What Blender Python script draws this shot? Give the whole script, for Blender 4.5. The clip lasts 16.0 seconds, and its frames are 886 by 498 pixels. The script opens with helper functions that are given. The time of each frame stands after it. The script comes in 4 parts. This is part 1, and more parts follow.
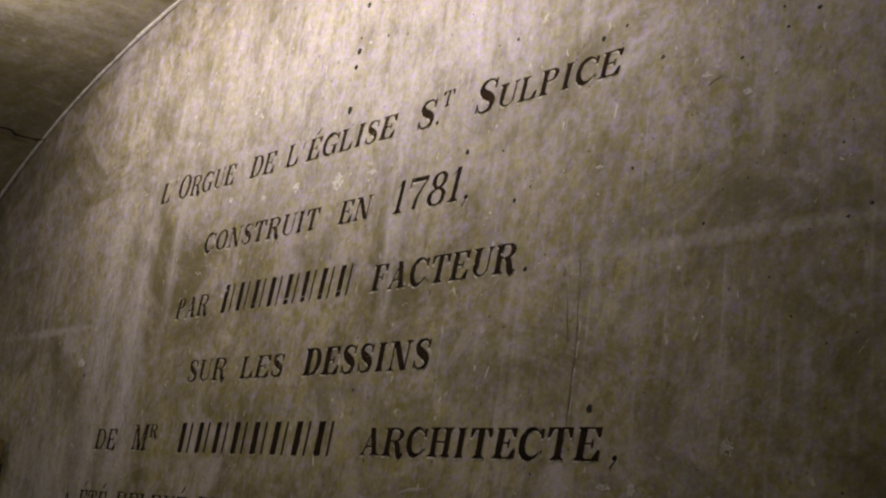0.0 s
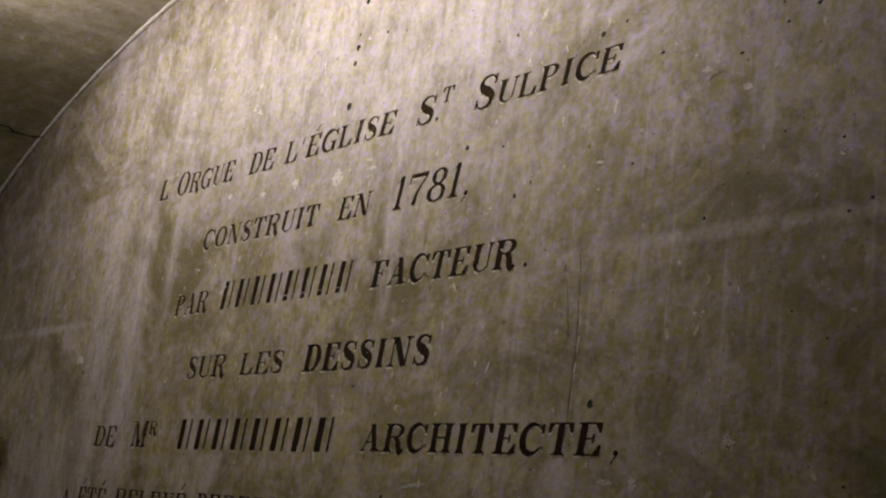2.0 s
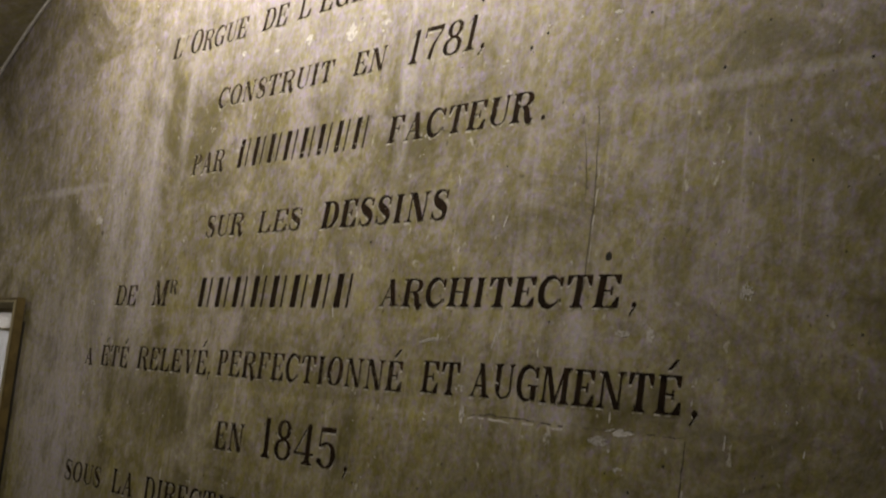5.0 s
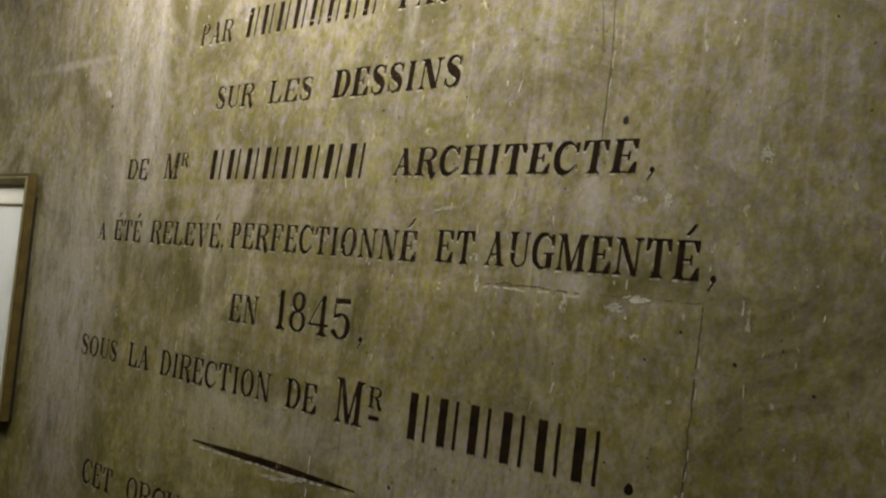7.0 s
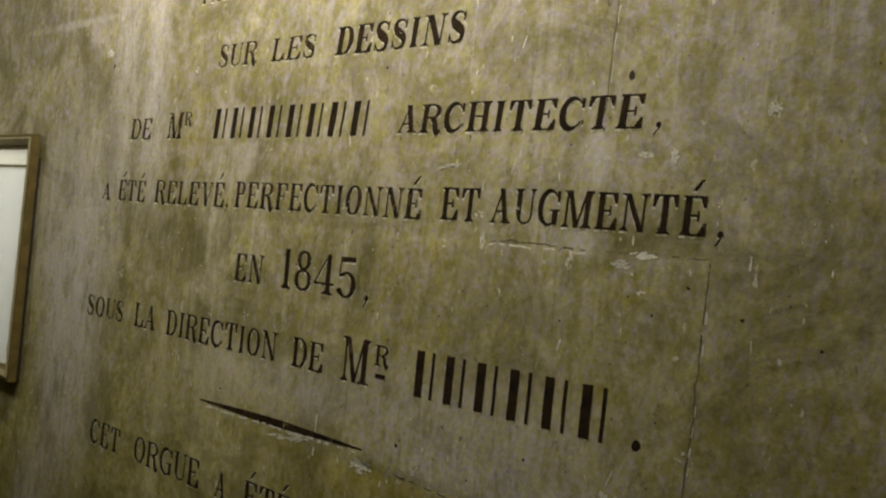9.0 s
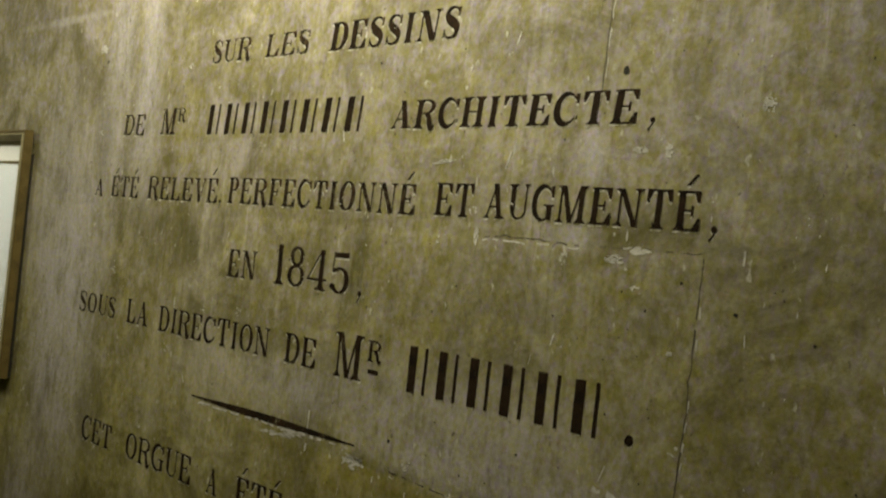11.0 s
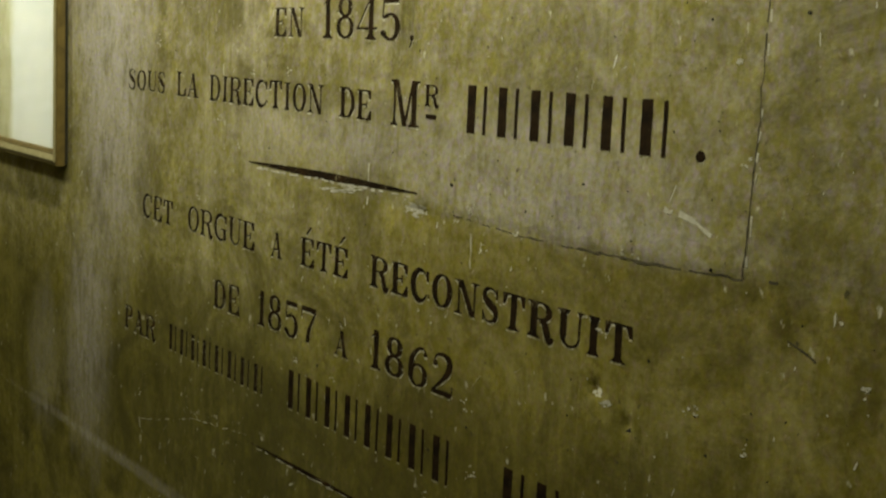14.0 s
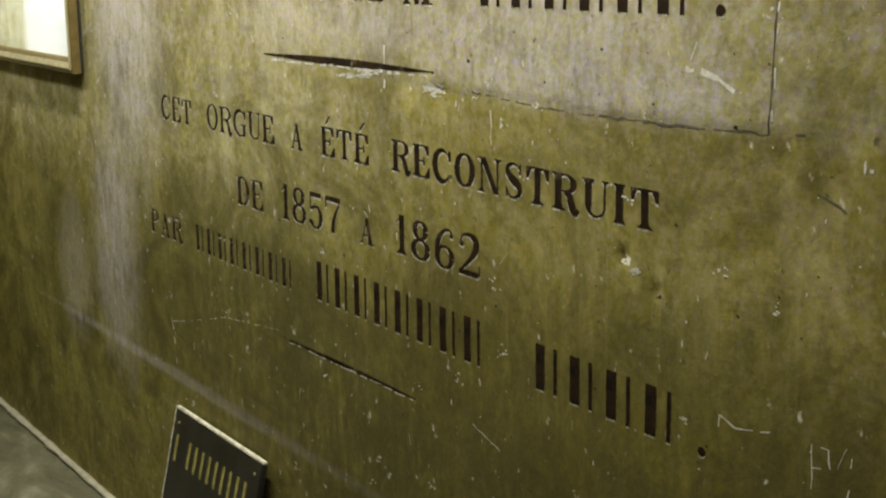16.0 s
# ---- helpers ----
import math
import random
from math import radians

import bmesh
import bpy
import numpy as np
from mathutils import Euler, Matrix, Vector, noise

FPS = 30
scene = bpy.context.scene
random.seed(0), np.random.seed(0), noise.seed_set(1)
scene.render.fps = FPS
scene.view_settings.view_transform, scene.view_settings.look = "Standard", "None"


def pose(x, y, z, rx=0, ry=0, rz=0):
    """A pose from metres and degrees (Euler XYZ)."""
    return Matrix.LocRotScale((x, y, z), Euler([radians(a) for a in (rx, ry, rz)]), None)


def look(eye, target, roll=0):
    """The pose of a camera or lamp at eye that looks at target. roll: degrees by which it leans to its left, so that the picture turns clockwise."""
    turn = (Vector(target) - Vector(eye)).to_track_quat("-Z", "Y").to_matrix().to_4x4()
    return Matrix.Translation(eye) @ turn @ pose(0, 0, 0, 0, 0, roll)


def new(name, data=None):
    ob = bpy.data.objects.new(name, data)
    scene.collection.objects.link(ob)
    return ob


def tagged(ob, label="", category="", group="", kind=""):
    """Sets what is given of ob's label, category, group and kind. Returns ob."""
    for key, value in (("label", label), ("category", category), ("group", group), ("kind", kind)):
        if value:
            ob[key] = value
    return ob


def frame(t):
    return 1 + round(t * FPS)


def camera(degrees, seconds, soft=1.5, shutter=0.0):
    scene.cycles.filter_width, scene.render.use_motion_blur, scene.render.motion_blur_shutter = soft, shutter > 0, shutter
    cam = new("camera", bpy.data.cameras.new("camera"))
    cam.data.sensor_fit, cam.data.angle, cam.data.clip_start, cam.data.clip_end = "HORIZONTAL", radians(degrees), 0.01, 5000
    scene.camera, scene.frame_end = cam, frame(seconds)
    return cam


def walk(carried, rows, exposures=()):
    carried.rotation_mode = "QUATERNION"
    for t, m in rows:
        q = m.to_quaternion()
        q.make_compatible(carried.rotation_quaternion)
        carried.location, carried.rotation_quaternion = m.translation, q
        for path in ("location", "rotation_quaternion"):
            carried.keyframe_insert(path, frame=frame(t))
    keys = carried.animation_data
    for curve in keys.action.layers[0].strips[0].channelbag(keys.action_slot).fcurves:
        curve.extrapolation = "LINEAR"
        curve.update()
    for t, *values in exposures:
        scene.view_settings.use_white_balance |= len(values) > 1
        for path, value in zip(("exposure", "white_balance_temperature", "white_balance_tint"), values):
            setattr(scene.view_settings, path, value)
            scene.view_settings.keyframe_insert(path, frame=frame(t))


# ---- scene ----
cam = camera(35.26, 16.0, soft=2.3, shutter=0.5)
PATH = [
    (0, (2.0083, -1.2814, 1.6135), (0.4265, -0.1406, 2.0570), 7.39),
    (0.5, (2.0074, -1.2837, 1.6127), (0.4288, -0.1392, 2.0577), 7.31),
    (1, (2.0060, -1.2843, 1.6122), (0.4291, -0.1379, 2.0581), 7.12),
    (1.5, (2.0056, -1.2845, 1.6113), (0.4282, -0.1380, 2.0558), 7.29),
    (2, (2.0053, -1.2851, 1.6100), (0.4260, -0.1398, 2.0508), 7.26),
    (2.5, (2.0033, -1.2826, 1.6072), (0.4230, -0.1374, 2.0447), 7.27),
    (3, (2.0049, -1.2839, 1.6087), (0.4243, -0.1348, 2.0345), 7.26),
    (3.5, (2.0030, -1.2841, 1.6090), (0.4216, -0.1305, 2.0193), 7.26),
    (4, (2.0001, -1.2848, 1.6060), (0.4099, -0.1230, 1.9545), 7.01),
    (4.5, (1.9965, -1.2802, 1.6024), (0.3982, -0.1194, 1.9159), 6.91),
    (4.7, (1.9965, -1.2784, 1.6024), (0.3943, -0.1161, 1.8864), 6.80),
    (6.8, (1.9712, -1.2534, 1.5900), (0.3502, -0.0855, 1.6813), 6.40),
    (7, (1.9691, -1.2512, 1.5888), (0.3484, -0.0813, 1.6580), 6.24),
    (7.5, (1.9667, -1.2551, 1.5864), (0.3467, -0.0828, 1.6255), 5.83),
    (8, (1.9625, -1.2472, 1.5848), (0.3412, -0.0763, 1.6012), 5.90),
    (8.5, (1.9617, -1.2468, 1.5887), (0.3394, -0.0772, 1.5945), 5.77),
    (10.8, (1.9613, -1.2455, 1.5803), (0.3433, -0.0701, 1.6049), 6.18),
    (11, (1.9601, -1.2460, 1.5773), (0.3440, -0.0678, 1.5908), 6.10),
    (11.5, (1.9547, -1.2392, 1.5700), (0.3338, -0.0679, 1.5435), 5.29),
    (12, (1.9537, -1.2487, 1.5523), (0.3368, -0.0732, 1.4901), 5.37),
    (12.5, (1.9432, -1.2483, 1.5396), (0.3234, -0.0818, 1.4151), 4.97),
    (13, (1.9306, -1.2325, 1.5232), (0.3124, -0.0724, 1.3349), 4.45),
    (13.5, (1.9232, -1.2277, 1.5081), (0.3047, -0.0768, 1.2718), 3.52),
    (14, (1.9165, -1.2197, 1.4899), (0.2859, -0.0970, 1.2060), 2.48),
    (14.5, (1.9187, -1.2192, 1.4796), (0.2839, -0.1106, 1.1663), 1.77),
    (15, (1.9146, -1.2177, 1.4663), (0.2759, -0.1248, 1.1202), 0.60),
    (15.5, (1.9094, -1.2045, 1.4582), (0.2727, -0.1218, 1.0720), -0.25),
    (16, (1.9053, -1.1950, 1.4500), (0.2707, -0.1225, 1.0282), -0.81),
]
EXPOSURES = [
    (0, -0.58, 6850, 15), (3.5, -0.48, 6800, 15), (4.5, -0.08, 6850, 12), (6.8, 0.86, 7300, -2), (8.5, 1.15, 7450, -4), (11, 1.22, 7900, -10),
    (12.5, 1.47, 8400, -15), (14.5, 2.2, 8600, -19), (16, 2.85, 6800, -4),
]
walk(cam, [(t, look(eye, target, roll)) for t, eye, target, roll in PATH], EXPOSURES)

# ---- light ----
world = bpy.data.worlds.new("world")
scene.world = world
world.use_nodes = True
world.node_tree.nodes["Background"].inputs[0].default_value = (0.9, 0.85, 0.7, 1)
world.node_tree.nodes["Background"].inputs[1].default_value = 0.02

lamp_data = bpy.data.lights.new("vault_lamp", "AREA")   # strip lamp under the crown of the vault, turned to the wall
lamp_data.energy, lamp_data.color = 16, (1.0, 0.93, 0.84)
lamp_data.shape, lamp_data.size, lamp_data.size_y = "RECTANGLE", 1.9, 0.06
lamp = new("vault_lamp", lamp_data)
lamp.matrix_world = look((-0.26, -0.44, 2.75), (-0.26, 0, 2.42))

side_data = bpy.data.lights.new("corner_lamp", "AREA")   # small lamp high in the far corner, which throws the picture frame's shadow down and aside
side_data.energy, side_data.color = 1.5, (1.0, 0.95, 0.90)
side_data.shape, side_data.size, side_data.size_y = "RECTANGLE", 0.25, 0.08
side = new("corner_lamp", side_data)
side.matrix_world = look((-2.25, -0.70, 2.12), (-1.75, 0, 0.9))

# ---- plan ----
LEFT, RIGHT, BACK = -2.70, 2.40, -7.0          # side walls and the unseen wall behind, set far off to weaken bounced light
MID, HALF, SPRING, RISE = -0.15, 2.55, 1.584, 1.346   # elliptical barrel vault


def vault_z(x):
    return SPRING + RISE * math.sqrt(max(0.0, 1 - ((x - MID) / HALF) ** 2))


# ---- materials ----
class Nodes:
    """Short hand for building a node material."""

    def __init__(self, name):
        self.mat = bpy.data.materials.new(name)
        self.mat.use_nodes = True
        self.tree = self.mat.node_tree
        self.bsdf = self.tree.nodes["Principled BSDF"]
        self.coord = self.tree.nodes.new("ShaderNodeTexCoord").outputs["Object"]

    def node(self, kind, **sockets):
        n = self.tree.nodes.new(kind)
        for k, v in sockets.items():
            self.put(n.inputs[k.replace("_", " ")], v)
        return n

    def put(self, socket, v):
        if isinstance(v, bpy.types.NodeSocket):
            self.tree.links.new(v, socket)
        else:
            socket.default_value = v

    def scaled(self, x, y, z):
        n = self.node("ShaderNodeMapping", Vector=self.coord)
        n.inputs["Scale"].default_value = (x, y, z)
        return n.outputs[0]

    def noise(self, scale, detail=4.0, rough=0.55, vector=None, distort=0.0):
        n = self.node("ShaderNodeTexNoise", Scale=scale, Detail=detail, Roughness=rough, Distortion=distort)
        self.put(n.inputs["Vector"], vector if vector else self.coord)
        return n.outputs["Fac"]

    def ramp(self, fac, *stops):
        n = self.node("ShaderNodeValToRGB", Fac=fac)
        cr = n.color_ramp
        while len(cr.elements) < len(stops):
            cr.elements.new(0.5)
        for e, (p, c) in zip(cr.elements, stops):
            e.position, e.color = p, (*c, 1) if isinstance(c, tuple) else (c, c, c, 1)
        return n.outputs[0]

    def mix(self, fac, a, b, how="MIX"):
        n = self.tree.nodes.new("ShaderNodeMix")
        n.data_type, n.blend_type = "RGBA", how
        for i, v in ((0, fac), (6, a), (7, b)):
            self.put(n.inputs[i], (*v, 1) if isinstance(v, tuple) else v)
        return n.outputs[2]

    def math(self, how, a, b=0.0):
        n = self.tree.nodes.new("ShaderNodeMath")
        n.operation = how
        self.put(n.inputs[0], a)
        self.put(n.inputs[1], b)
        return n.outputs[0]

    def bump(self, height, strength, distance, below=None):
        n = self.node("ShaderNodeBump", Height=height, Strength=strength, Distance=distance)
        if below:
            self.put(n.inputs["Normal"], below)
        return n.outputs[0]

    def done(self, colour=None, rough=None, normal=None, **more):
        for key, v in (("Base Color", colour), ("Roughness", rough), ("Normal", normal)):
            if v is not None:
                self.put(self.bsdf.inputs[key], (*v, 1) if isinstance(v, tuple) else v)
        for k, v in more.items():
            self.put(self.bsdf.inputs[k.replace("_", " ")], v)
        return self.mat


def stone_colours(n):
    """Grimy limewashed stone: mottled olive-brown with pale greyish runs and dark dirt."""
    broad = n.noise(1.6, 5, 0.6, distort=0.4)
    col = n.ramp(broad, (0.28, (0.25, 0.225, 0.085)), (0.5, (0.34, 0.31, 0.15)), (0.72, (0.43, 0.40, 0.25)))
    cloud = n.noise(7, 6, 0.65, distort=0.8)
    col = n.mix(0.75, col, n.ramp(cloud, (0.3, 0.22), (0.5, 0.49), (0.7, 0.75)), "OVERLAY")
    tint = n.noise(24, 5, 0.72, distort=0.15)
    col = n.mix(n.ramp(tint, (0.44, 0.0), (0.66, 0.75)), col, n.mix(n.noise(4, 3), (0.36, 0.33, 0.39), (0.54, 0.50, 0.57)))
    olive = n.noise(32, 6, 0.75, n.scaled(1.1, 1, 0.9), 0.15)
    col = n.mix(n.ramp(olive, (0.48, 0.0), (0.64, 0.74)), col, (0.16, 0.143, 0.03))
    fine = n.noise(50, 2, 0.55, n.scaled(1.07, 1, 0.93))
    col = n.mix(n.ramp(fine, (0.50, 0.0), (0.64, 0.40)), col, (0.41, 0.37, 0.47))
    col = n.mix(n.ramp(n.noise(46, 2, 0.55), (0.49, 0.0), (0.63, 0.42)), col, (0.25, 0.235, 0.018))
    where = n.ramp(n.noise(1.3, 3, 0.5), (0.42, 0.0), (0.62, 1.0))
    runs = n.noise(3.4, 5, 0.62, n.scaled(3.0, 1, 0.34), 0.35)
    col = n.mix(n.math("MULTIPLY", n.ramp(runs, (0.50, 0.0), (0.68, 0.62)), where), col, (0.60, 0.565, 0.535))
    fine_runs = n.noise(11, 5, 0.65, n.scaled(3.0, 1, 0.2), 0.5)
    col = n.mix(n.math("MULTIPLY", n.ramp(fine_runs, (0.56, 0.0), (0.70, 0.6)), where), col, (0.64, 0.605, 0.575))
    blot = n.noise(5.2, 7, 0.68, distort=1.4)
    col = n.mix(n.ramp(blot, (0.54, 0.0), (0.68, 0.72)), col, (0.52, 0.48, 0.48))
    dirt = n.noise(3.3, 8, 0.7, n.scaled(1, 1, 1.3), 1.0)
    col = n.mix(n.ramp(dirt, (0.46, 0.0), (0.64, 0.80)), col, (0.115, 0.10, 0.022))
    return col


def grime(n, col):
    """Specks, flecks and fine grain over a wall colour."""
    col = n.mix(n.ramp(n.noise(115, 2, 0.5, n.scaled(1, 1, 0.8)), (0.50, 0.0), (0.62, 0.6)), col, n.mix(1.0, col, (1.0, 0.86, 1.45), "MULTIPLY"))
    col = n.mix(n.ramp(n.noise(100, 2, 0.5, n.scaled(0.93, 1, 1.05)), (0.49, 0.0), (0.61, 0.5)), col, n.mix(1.0, col, (0.96, 0.94, 0.38), "MULTIPLY"))
    grain = n.noise(95, 4, 0.7)
    col = n.mix(0.55, col, n.ramp(grain, (0.3, 0.36), (0.7, 0.64)), "OVERLAY")
    pale = n.noise(46, 3, 0.6, n.scaled(1, 1, 0.7))
    col = n.mix(n.ramp(pale, (0.655, 0.0), (0.73, 0.8)), col, (0.68, 0.65, 0.60))
    dark = n.noise(60, 2, 0.5)
    return n.mix(n.ramp(dark, (0.69, 0.0), (0.77, 0.75)), col, (0.06, 0.05, 0.035))


# centre, half sizes and strength of what marks the wall
# washed runs and joints; broad ones left and in the glow paint lamplight
WASHED_AND_LIT = (
    (-1.30, 1.58, 0.26, 0.30, 0.45), (-0.91, 2.05, 0.05, 0.42, 0.55), (-1.07, 2.0, 0.08, 0.45, 0.5), (-0.76, 2.25, 0.03, 0.3, 0.4), (0.08, 2.17, 0.025, 0.22, 0.55), (-0.05, 2.55, 0.75, 0.34, 0.5),
    (-1.25, 1.28, 0.20, 0.36, 0.6), (-1.42, 0.72, 0.16, 0.32, 0.55), (-1.75, 0.62, 0.12, 0.2, 0.35), (0.30, 1.33, 0.45, 0.085, 0.4), (0.45, 1.265, 0.38, 0.04, 0.45), (-0.30, 1.33, 0.30, 0.06, 0.3),
    (-0.95, 0.482, 0.9, 0.016, 0.5), (0.85, 2.066, 0.32, 0.011, 0.4), (-1.45, 2.066, 0.32, 0.012, 0.45), (0.89, 2.21, 0.012, 0.05, 0.4), (-0.9, 1.80, 0.10, 0.20, 0.4),
    (0.57, 1.735, 0.018, 0.04, 0.55), (0.55, 1.628, 0.05, 0.02, 0.5))
# stains and broader darker patches, most of them low on the wall
DARK_PATCHES = (
    (0.02, 1.535, 0.05, 0.075, 0.6), (-0.12, 0.60, 0.26, 0.07, 0.6), (-0.74, 1.55, 0.18, 0.07, 0.45), (-1.9, 0.75, 0.3, 0.25, 0.3), (-0.50, 0.58, 0.9, 0.27, 0.62),
    (0.62, 0.74, 0.55, 0.24, 0.6), (-0.60, 0.80, 0.6, 0.18, 0.45), (0.30, 1.50, 0.35, 0.10, 0.25), (0.1, 0.55, 0.7, 0.2, 0.5), (-1.03, 1.14, 0.08, 0.12, 0.35), (-0.42, 1.86, 0.3, 0.04, 0.3), (-1.12, 1.78, 0.06, 0.12, 0.4))


def wall_material():
    n = Nodes("limewashed_stone")
    col = stone_colours(n)
    # the courses under the repaired block were never cleaned
    sep = n.node("ShaderNodeSeparateXYZ", Vector=n.coord)
    level = n.math("ADD", sep.outputs["Z"], n.math("MULTIPLY", n.noise(9, 3), 0.02))
    across = n.ramp(n.math("ADD", sep.outputs["X"], 0.5), (0.05, 0.0), (0.6, 1.0))
    under = n.math("MULTIPLY", n.ramp(n.math("MULTIPLY", level, 0.5), (0.617, 0.9), (0.625, 0.0)), across)
    col = n.mix(under, col, (0.76, 0.73, 0.44), "MULTIPLY")
    # the lowest courses are darker and yellower again, below a ragged edge
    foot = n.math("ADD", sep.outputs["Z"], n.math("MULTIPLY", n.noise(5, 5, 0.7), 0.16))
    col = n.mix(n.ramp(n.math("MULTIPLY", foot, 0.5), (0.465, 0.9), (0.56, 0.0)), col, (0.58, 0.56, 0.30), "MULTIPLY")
    # the wall is tinted greyer towards the top and yellower lower down
    height = n.math("ADD", sep.outputs["Z"], n.math("MULTIPLY", n.noise(3, 5, 0.65), 0.6))
    col = n.mix(n.ramp(n.math("MULTIPLY", height, 0.3), (0.30, 1.0), (0.80, 0.0)), n.mix(1.0, col, (1.0, 0.975, 1.22), "MULTIPLY"), n.mix(1.0, col, (1.0, 0.99, 0.50), "MULTIPLY"))
    # washed runs, painted lamplight, stains and darker patches: centre, half sizes, strength; pale or dark
    patchy = n.ramp(n.noise(24, 6, 0.72, n.scaled(1.5, 1, 0.55), 0.6), (0.36, 0.25), (0.60, 1.25))
    ragged = n.math("MULTIPLY", n.noise(7, 6, 0.7, n.scaled(1.6, 1, 0.6)), 1.3)
    for x, z, rx, rz, much, pale in [(*p, True) for p in WASHED_AND_LIT] + [(*p, False) for p in DARK_PATCHES]:
        m = n.node("ShaderNodeMapping", Vector=n.coord)
        m.inputs["Location"].default_value = (-x / rx, 0, -z / rz)
        m.inputs["Scale"].default_value = (1 / rx, 0.001, 1 / rz)
        far = n.tree.nodes.new("ShaderNodeVectorMath")
        far.operation = "LENGTH"
        n.put(far.inputs[0], m.outputs[0])
        edge = n.math("MULTIPLY", n.math("ADD", far.outputs["Value"], ragged), 0.5)
        col = n.mix(n.math("MULTIPLY", n.ramp(edge, (0.55, much), (0.95, 0.0)), patchy), col, (0.60, 0.565, 0.60) if pale else (0.085, 0.075, 0.012))
    col = grime(n, col)
    small = n.bump(n.noise(130, 5, 0.7), 0.25, 0.002)
    large = n.bump(n.noise(17, 6, 0.7, distort=0.5), 0.22, 0.005, small)
    return n.done(col, n.ramp(n.noise(9, 4), (0.3, 0.62), (0.7, 0.86)), large)


def vault_material():
    n = Nodes("vault_plaster")
    col = grime(n, stone_colours(n))
    col = n.mix(0.35, col, (0.30, 0.27, 0.19))
    small = n.bump(n.noise(60, 6, 0.7), 0.3, 0.004)
    large = n.bump(n.noise(7, 5, 0.6), 0.35, 0.02, small)
    return n.done(col, 0.85, large)


def floor_material():
    n = Nodes("worn_floor_stone")
    col = n.ramp(n.noise(3, 6, 0.65, n.scaled(1, 2.2, 1), 1.2), (0.3, (0.07, 0.066, 0.04)), (0.55, (0.14, 0.135, 0.09)), (0.75, (0.30, 0.29, 0.24)))
    col = n.mix(0.5, col, n.ramp(n.noise(55, 5, 0.7), (0.3, 0.35), (0.7, 0.65)), "OVERLAY")
    return n.done(col, n.ramp(n.noise(6, 3), (0.3, 0.4), (0.7, 0.7)), n.bump(n.noise(30, 6, 0.65), 0.4, 0.005))


def ink_material(name, wear, rust):
    """Old black lettering paint, scuffed through to the stone."""
    n = Nodes(name)
    col = n.ramp(n.noise(30, 4, 0.6), (0.36, (0.008, 0.005, 0.0035)), (0.52, (0.025, 0.014, 0.007)), (0.66, rust))
    fade = n.math("ADD", n.math("MULTIPLY", n.noise(42, 5, 0.7, n.scaled(1, 1, 0.6), 0.4), 0.6), n.math("MULTIPLY", n.noise(170, 4, 0.7), 0.4))
    col = n.mix(n.ramp(fade, (wear, 0.0), (wear + 0.09, 0.8)), col, (0.27, 0.24, 0.16))
    return n.done(col, 0.85, n.bump(n.noise(140, 4, 0.7), 0.3, 0.002), Specular_IOR_Level=0.08)


def lit_lip_material():
    """Pale copy under a letter: the lit lower edge of its cut, painted in, broken by grime."""
    n = Nodes("lit_lip_stone")
    lit_mask = n.ramp(n.noise(38, 5, 0.7, distort=0.5), (0.43, 0.0), (0.56, 1.0))
    old = n.ramp(n.noise(20, 4), (0.3, (0.17, 0.15, 0.06)), (0.7, (0.30, 0.27, 0.15)))
    return n.done(n.mix(lit_mask, old, (0.74, 0.71, 0.66)), 0.9, n.bump(n.noise(140, 4, 0.7), 0.3, 0.002))


def wood_material(name, dark, light):
    n = Nodes(name)
    grain = n.noise(9, 6, 0.65, n.scaled(3, 3, 3), 0.7)
    col = n.ramp(grain, (0.3, dark), (0.7, light))
    return n.done(col, 0.42, n.bump(n.noise(90, 3), 0.15, 0.001))


def plain_material(name, a, b, rough, scale=20.0, metal=0.0):
    n = Nodes(name)
    return n.done(n.ramp(n.noise(scale, 5, 0.65), (0.32, a), (0.68, b)), rough, n.bump(n.noise(scale * 4, 4), 0.2, 0.001), Metallic=metal)


def print_material():
    """Pale sheet whose far part is darker and mottled, with a soft edge."""
    n = Nodes("mottled_print")
    sep = n.node("ShaderNodeSeparateXYZ", Vector=n.coord)
    edge = n.math("ADD", sep.outputs["X"], n.math("MULTIPLY", n.noise(6, 3), 0.06))
    far_mask = n.ramp(edge, (0.47, 1.0), (0.53, 0.0))
    tone = n.ramp(n.noise(16, 6, 0.7, n.scaled(1.6, 1, 0.6)), (0.3, (0.30, 0.30, 0.19)), (0.7, (0.58, 0.58, 0.46)))
    sheet = n.ramp(n.noise(5, 4), (0.3, (0.70, 0.75, 0.86)), (0.7, (0.80, 0.84, 0.93)))
    return n.done(n.mix(far_mask, sheet, tone), 0.7)


WALL = wall_material()
VAULT = vault_material()
FLOOR = floor_material()
INK = ink_material("black_paint", 0.565, (0.038, 0.019, 0.008))
INK_WORN = ink_material("worn_black_paint", 0.515, (0.10, 0.052, 0.024))
FRAME_WOOD = wood_material("brown_gilt_wood", (0.07, 0.05, 0.016), (0.16, 0.115, 0.04))
FRAME_PALE = wood_material("worn_gilt", (0.22, 0.19, 0.11), (0.38, 0.34, 0.22))
PRINT = print_material()
BOARD = plain_material("black_board", (0.010, 0.010, 0.009), (0.03, 0.028, 0.024), 0.35, 12)
BOARD_EDGE = plain_material("chipped_pale_edge", (0.22, 0.20, 0.13), (0.78, 0.75, 0.66), 0.7, 70)
GILT = plain_material("dull_gold_paint", (0.14, 0.12, 0.03), (0.36, 0.32, 0.10), 0.5, 60)
PALE = plain_material("bare_plaster", (0.50, 0.475, 0.45), (0.80, 0.775, 0.76), 0.9, 60)
HOLE = plain_material("nail_hole_dark", (0.008, 0.007, 0.005), (0.02, 0.017, 0.012), 0.9, 30)
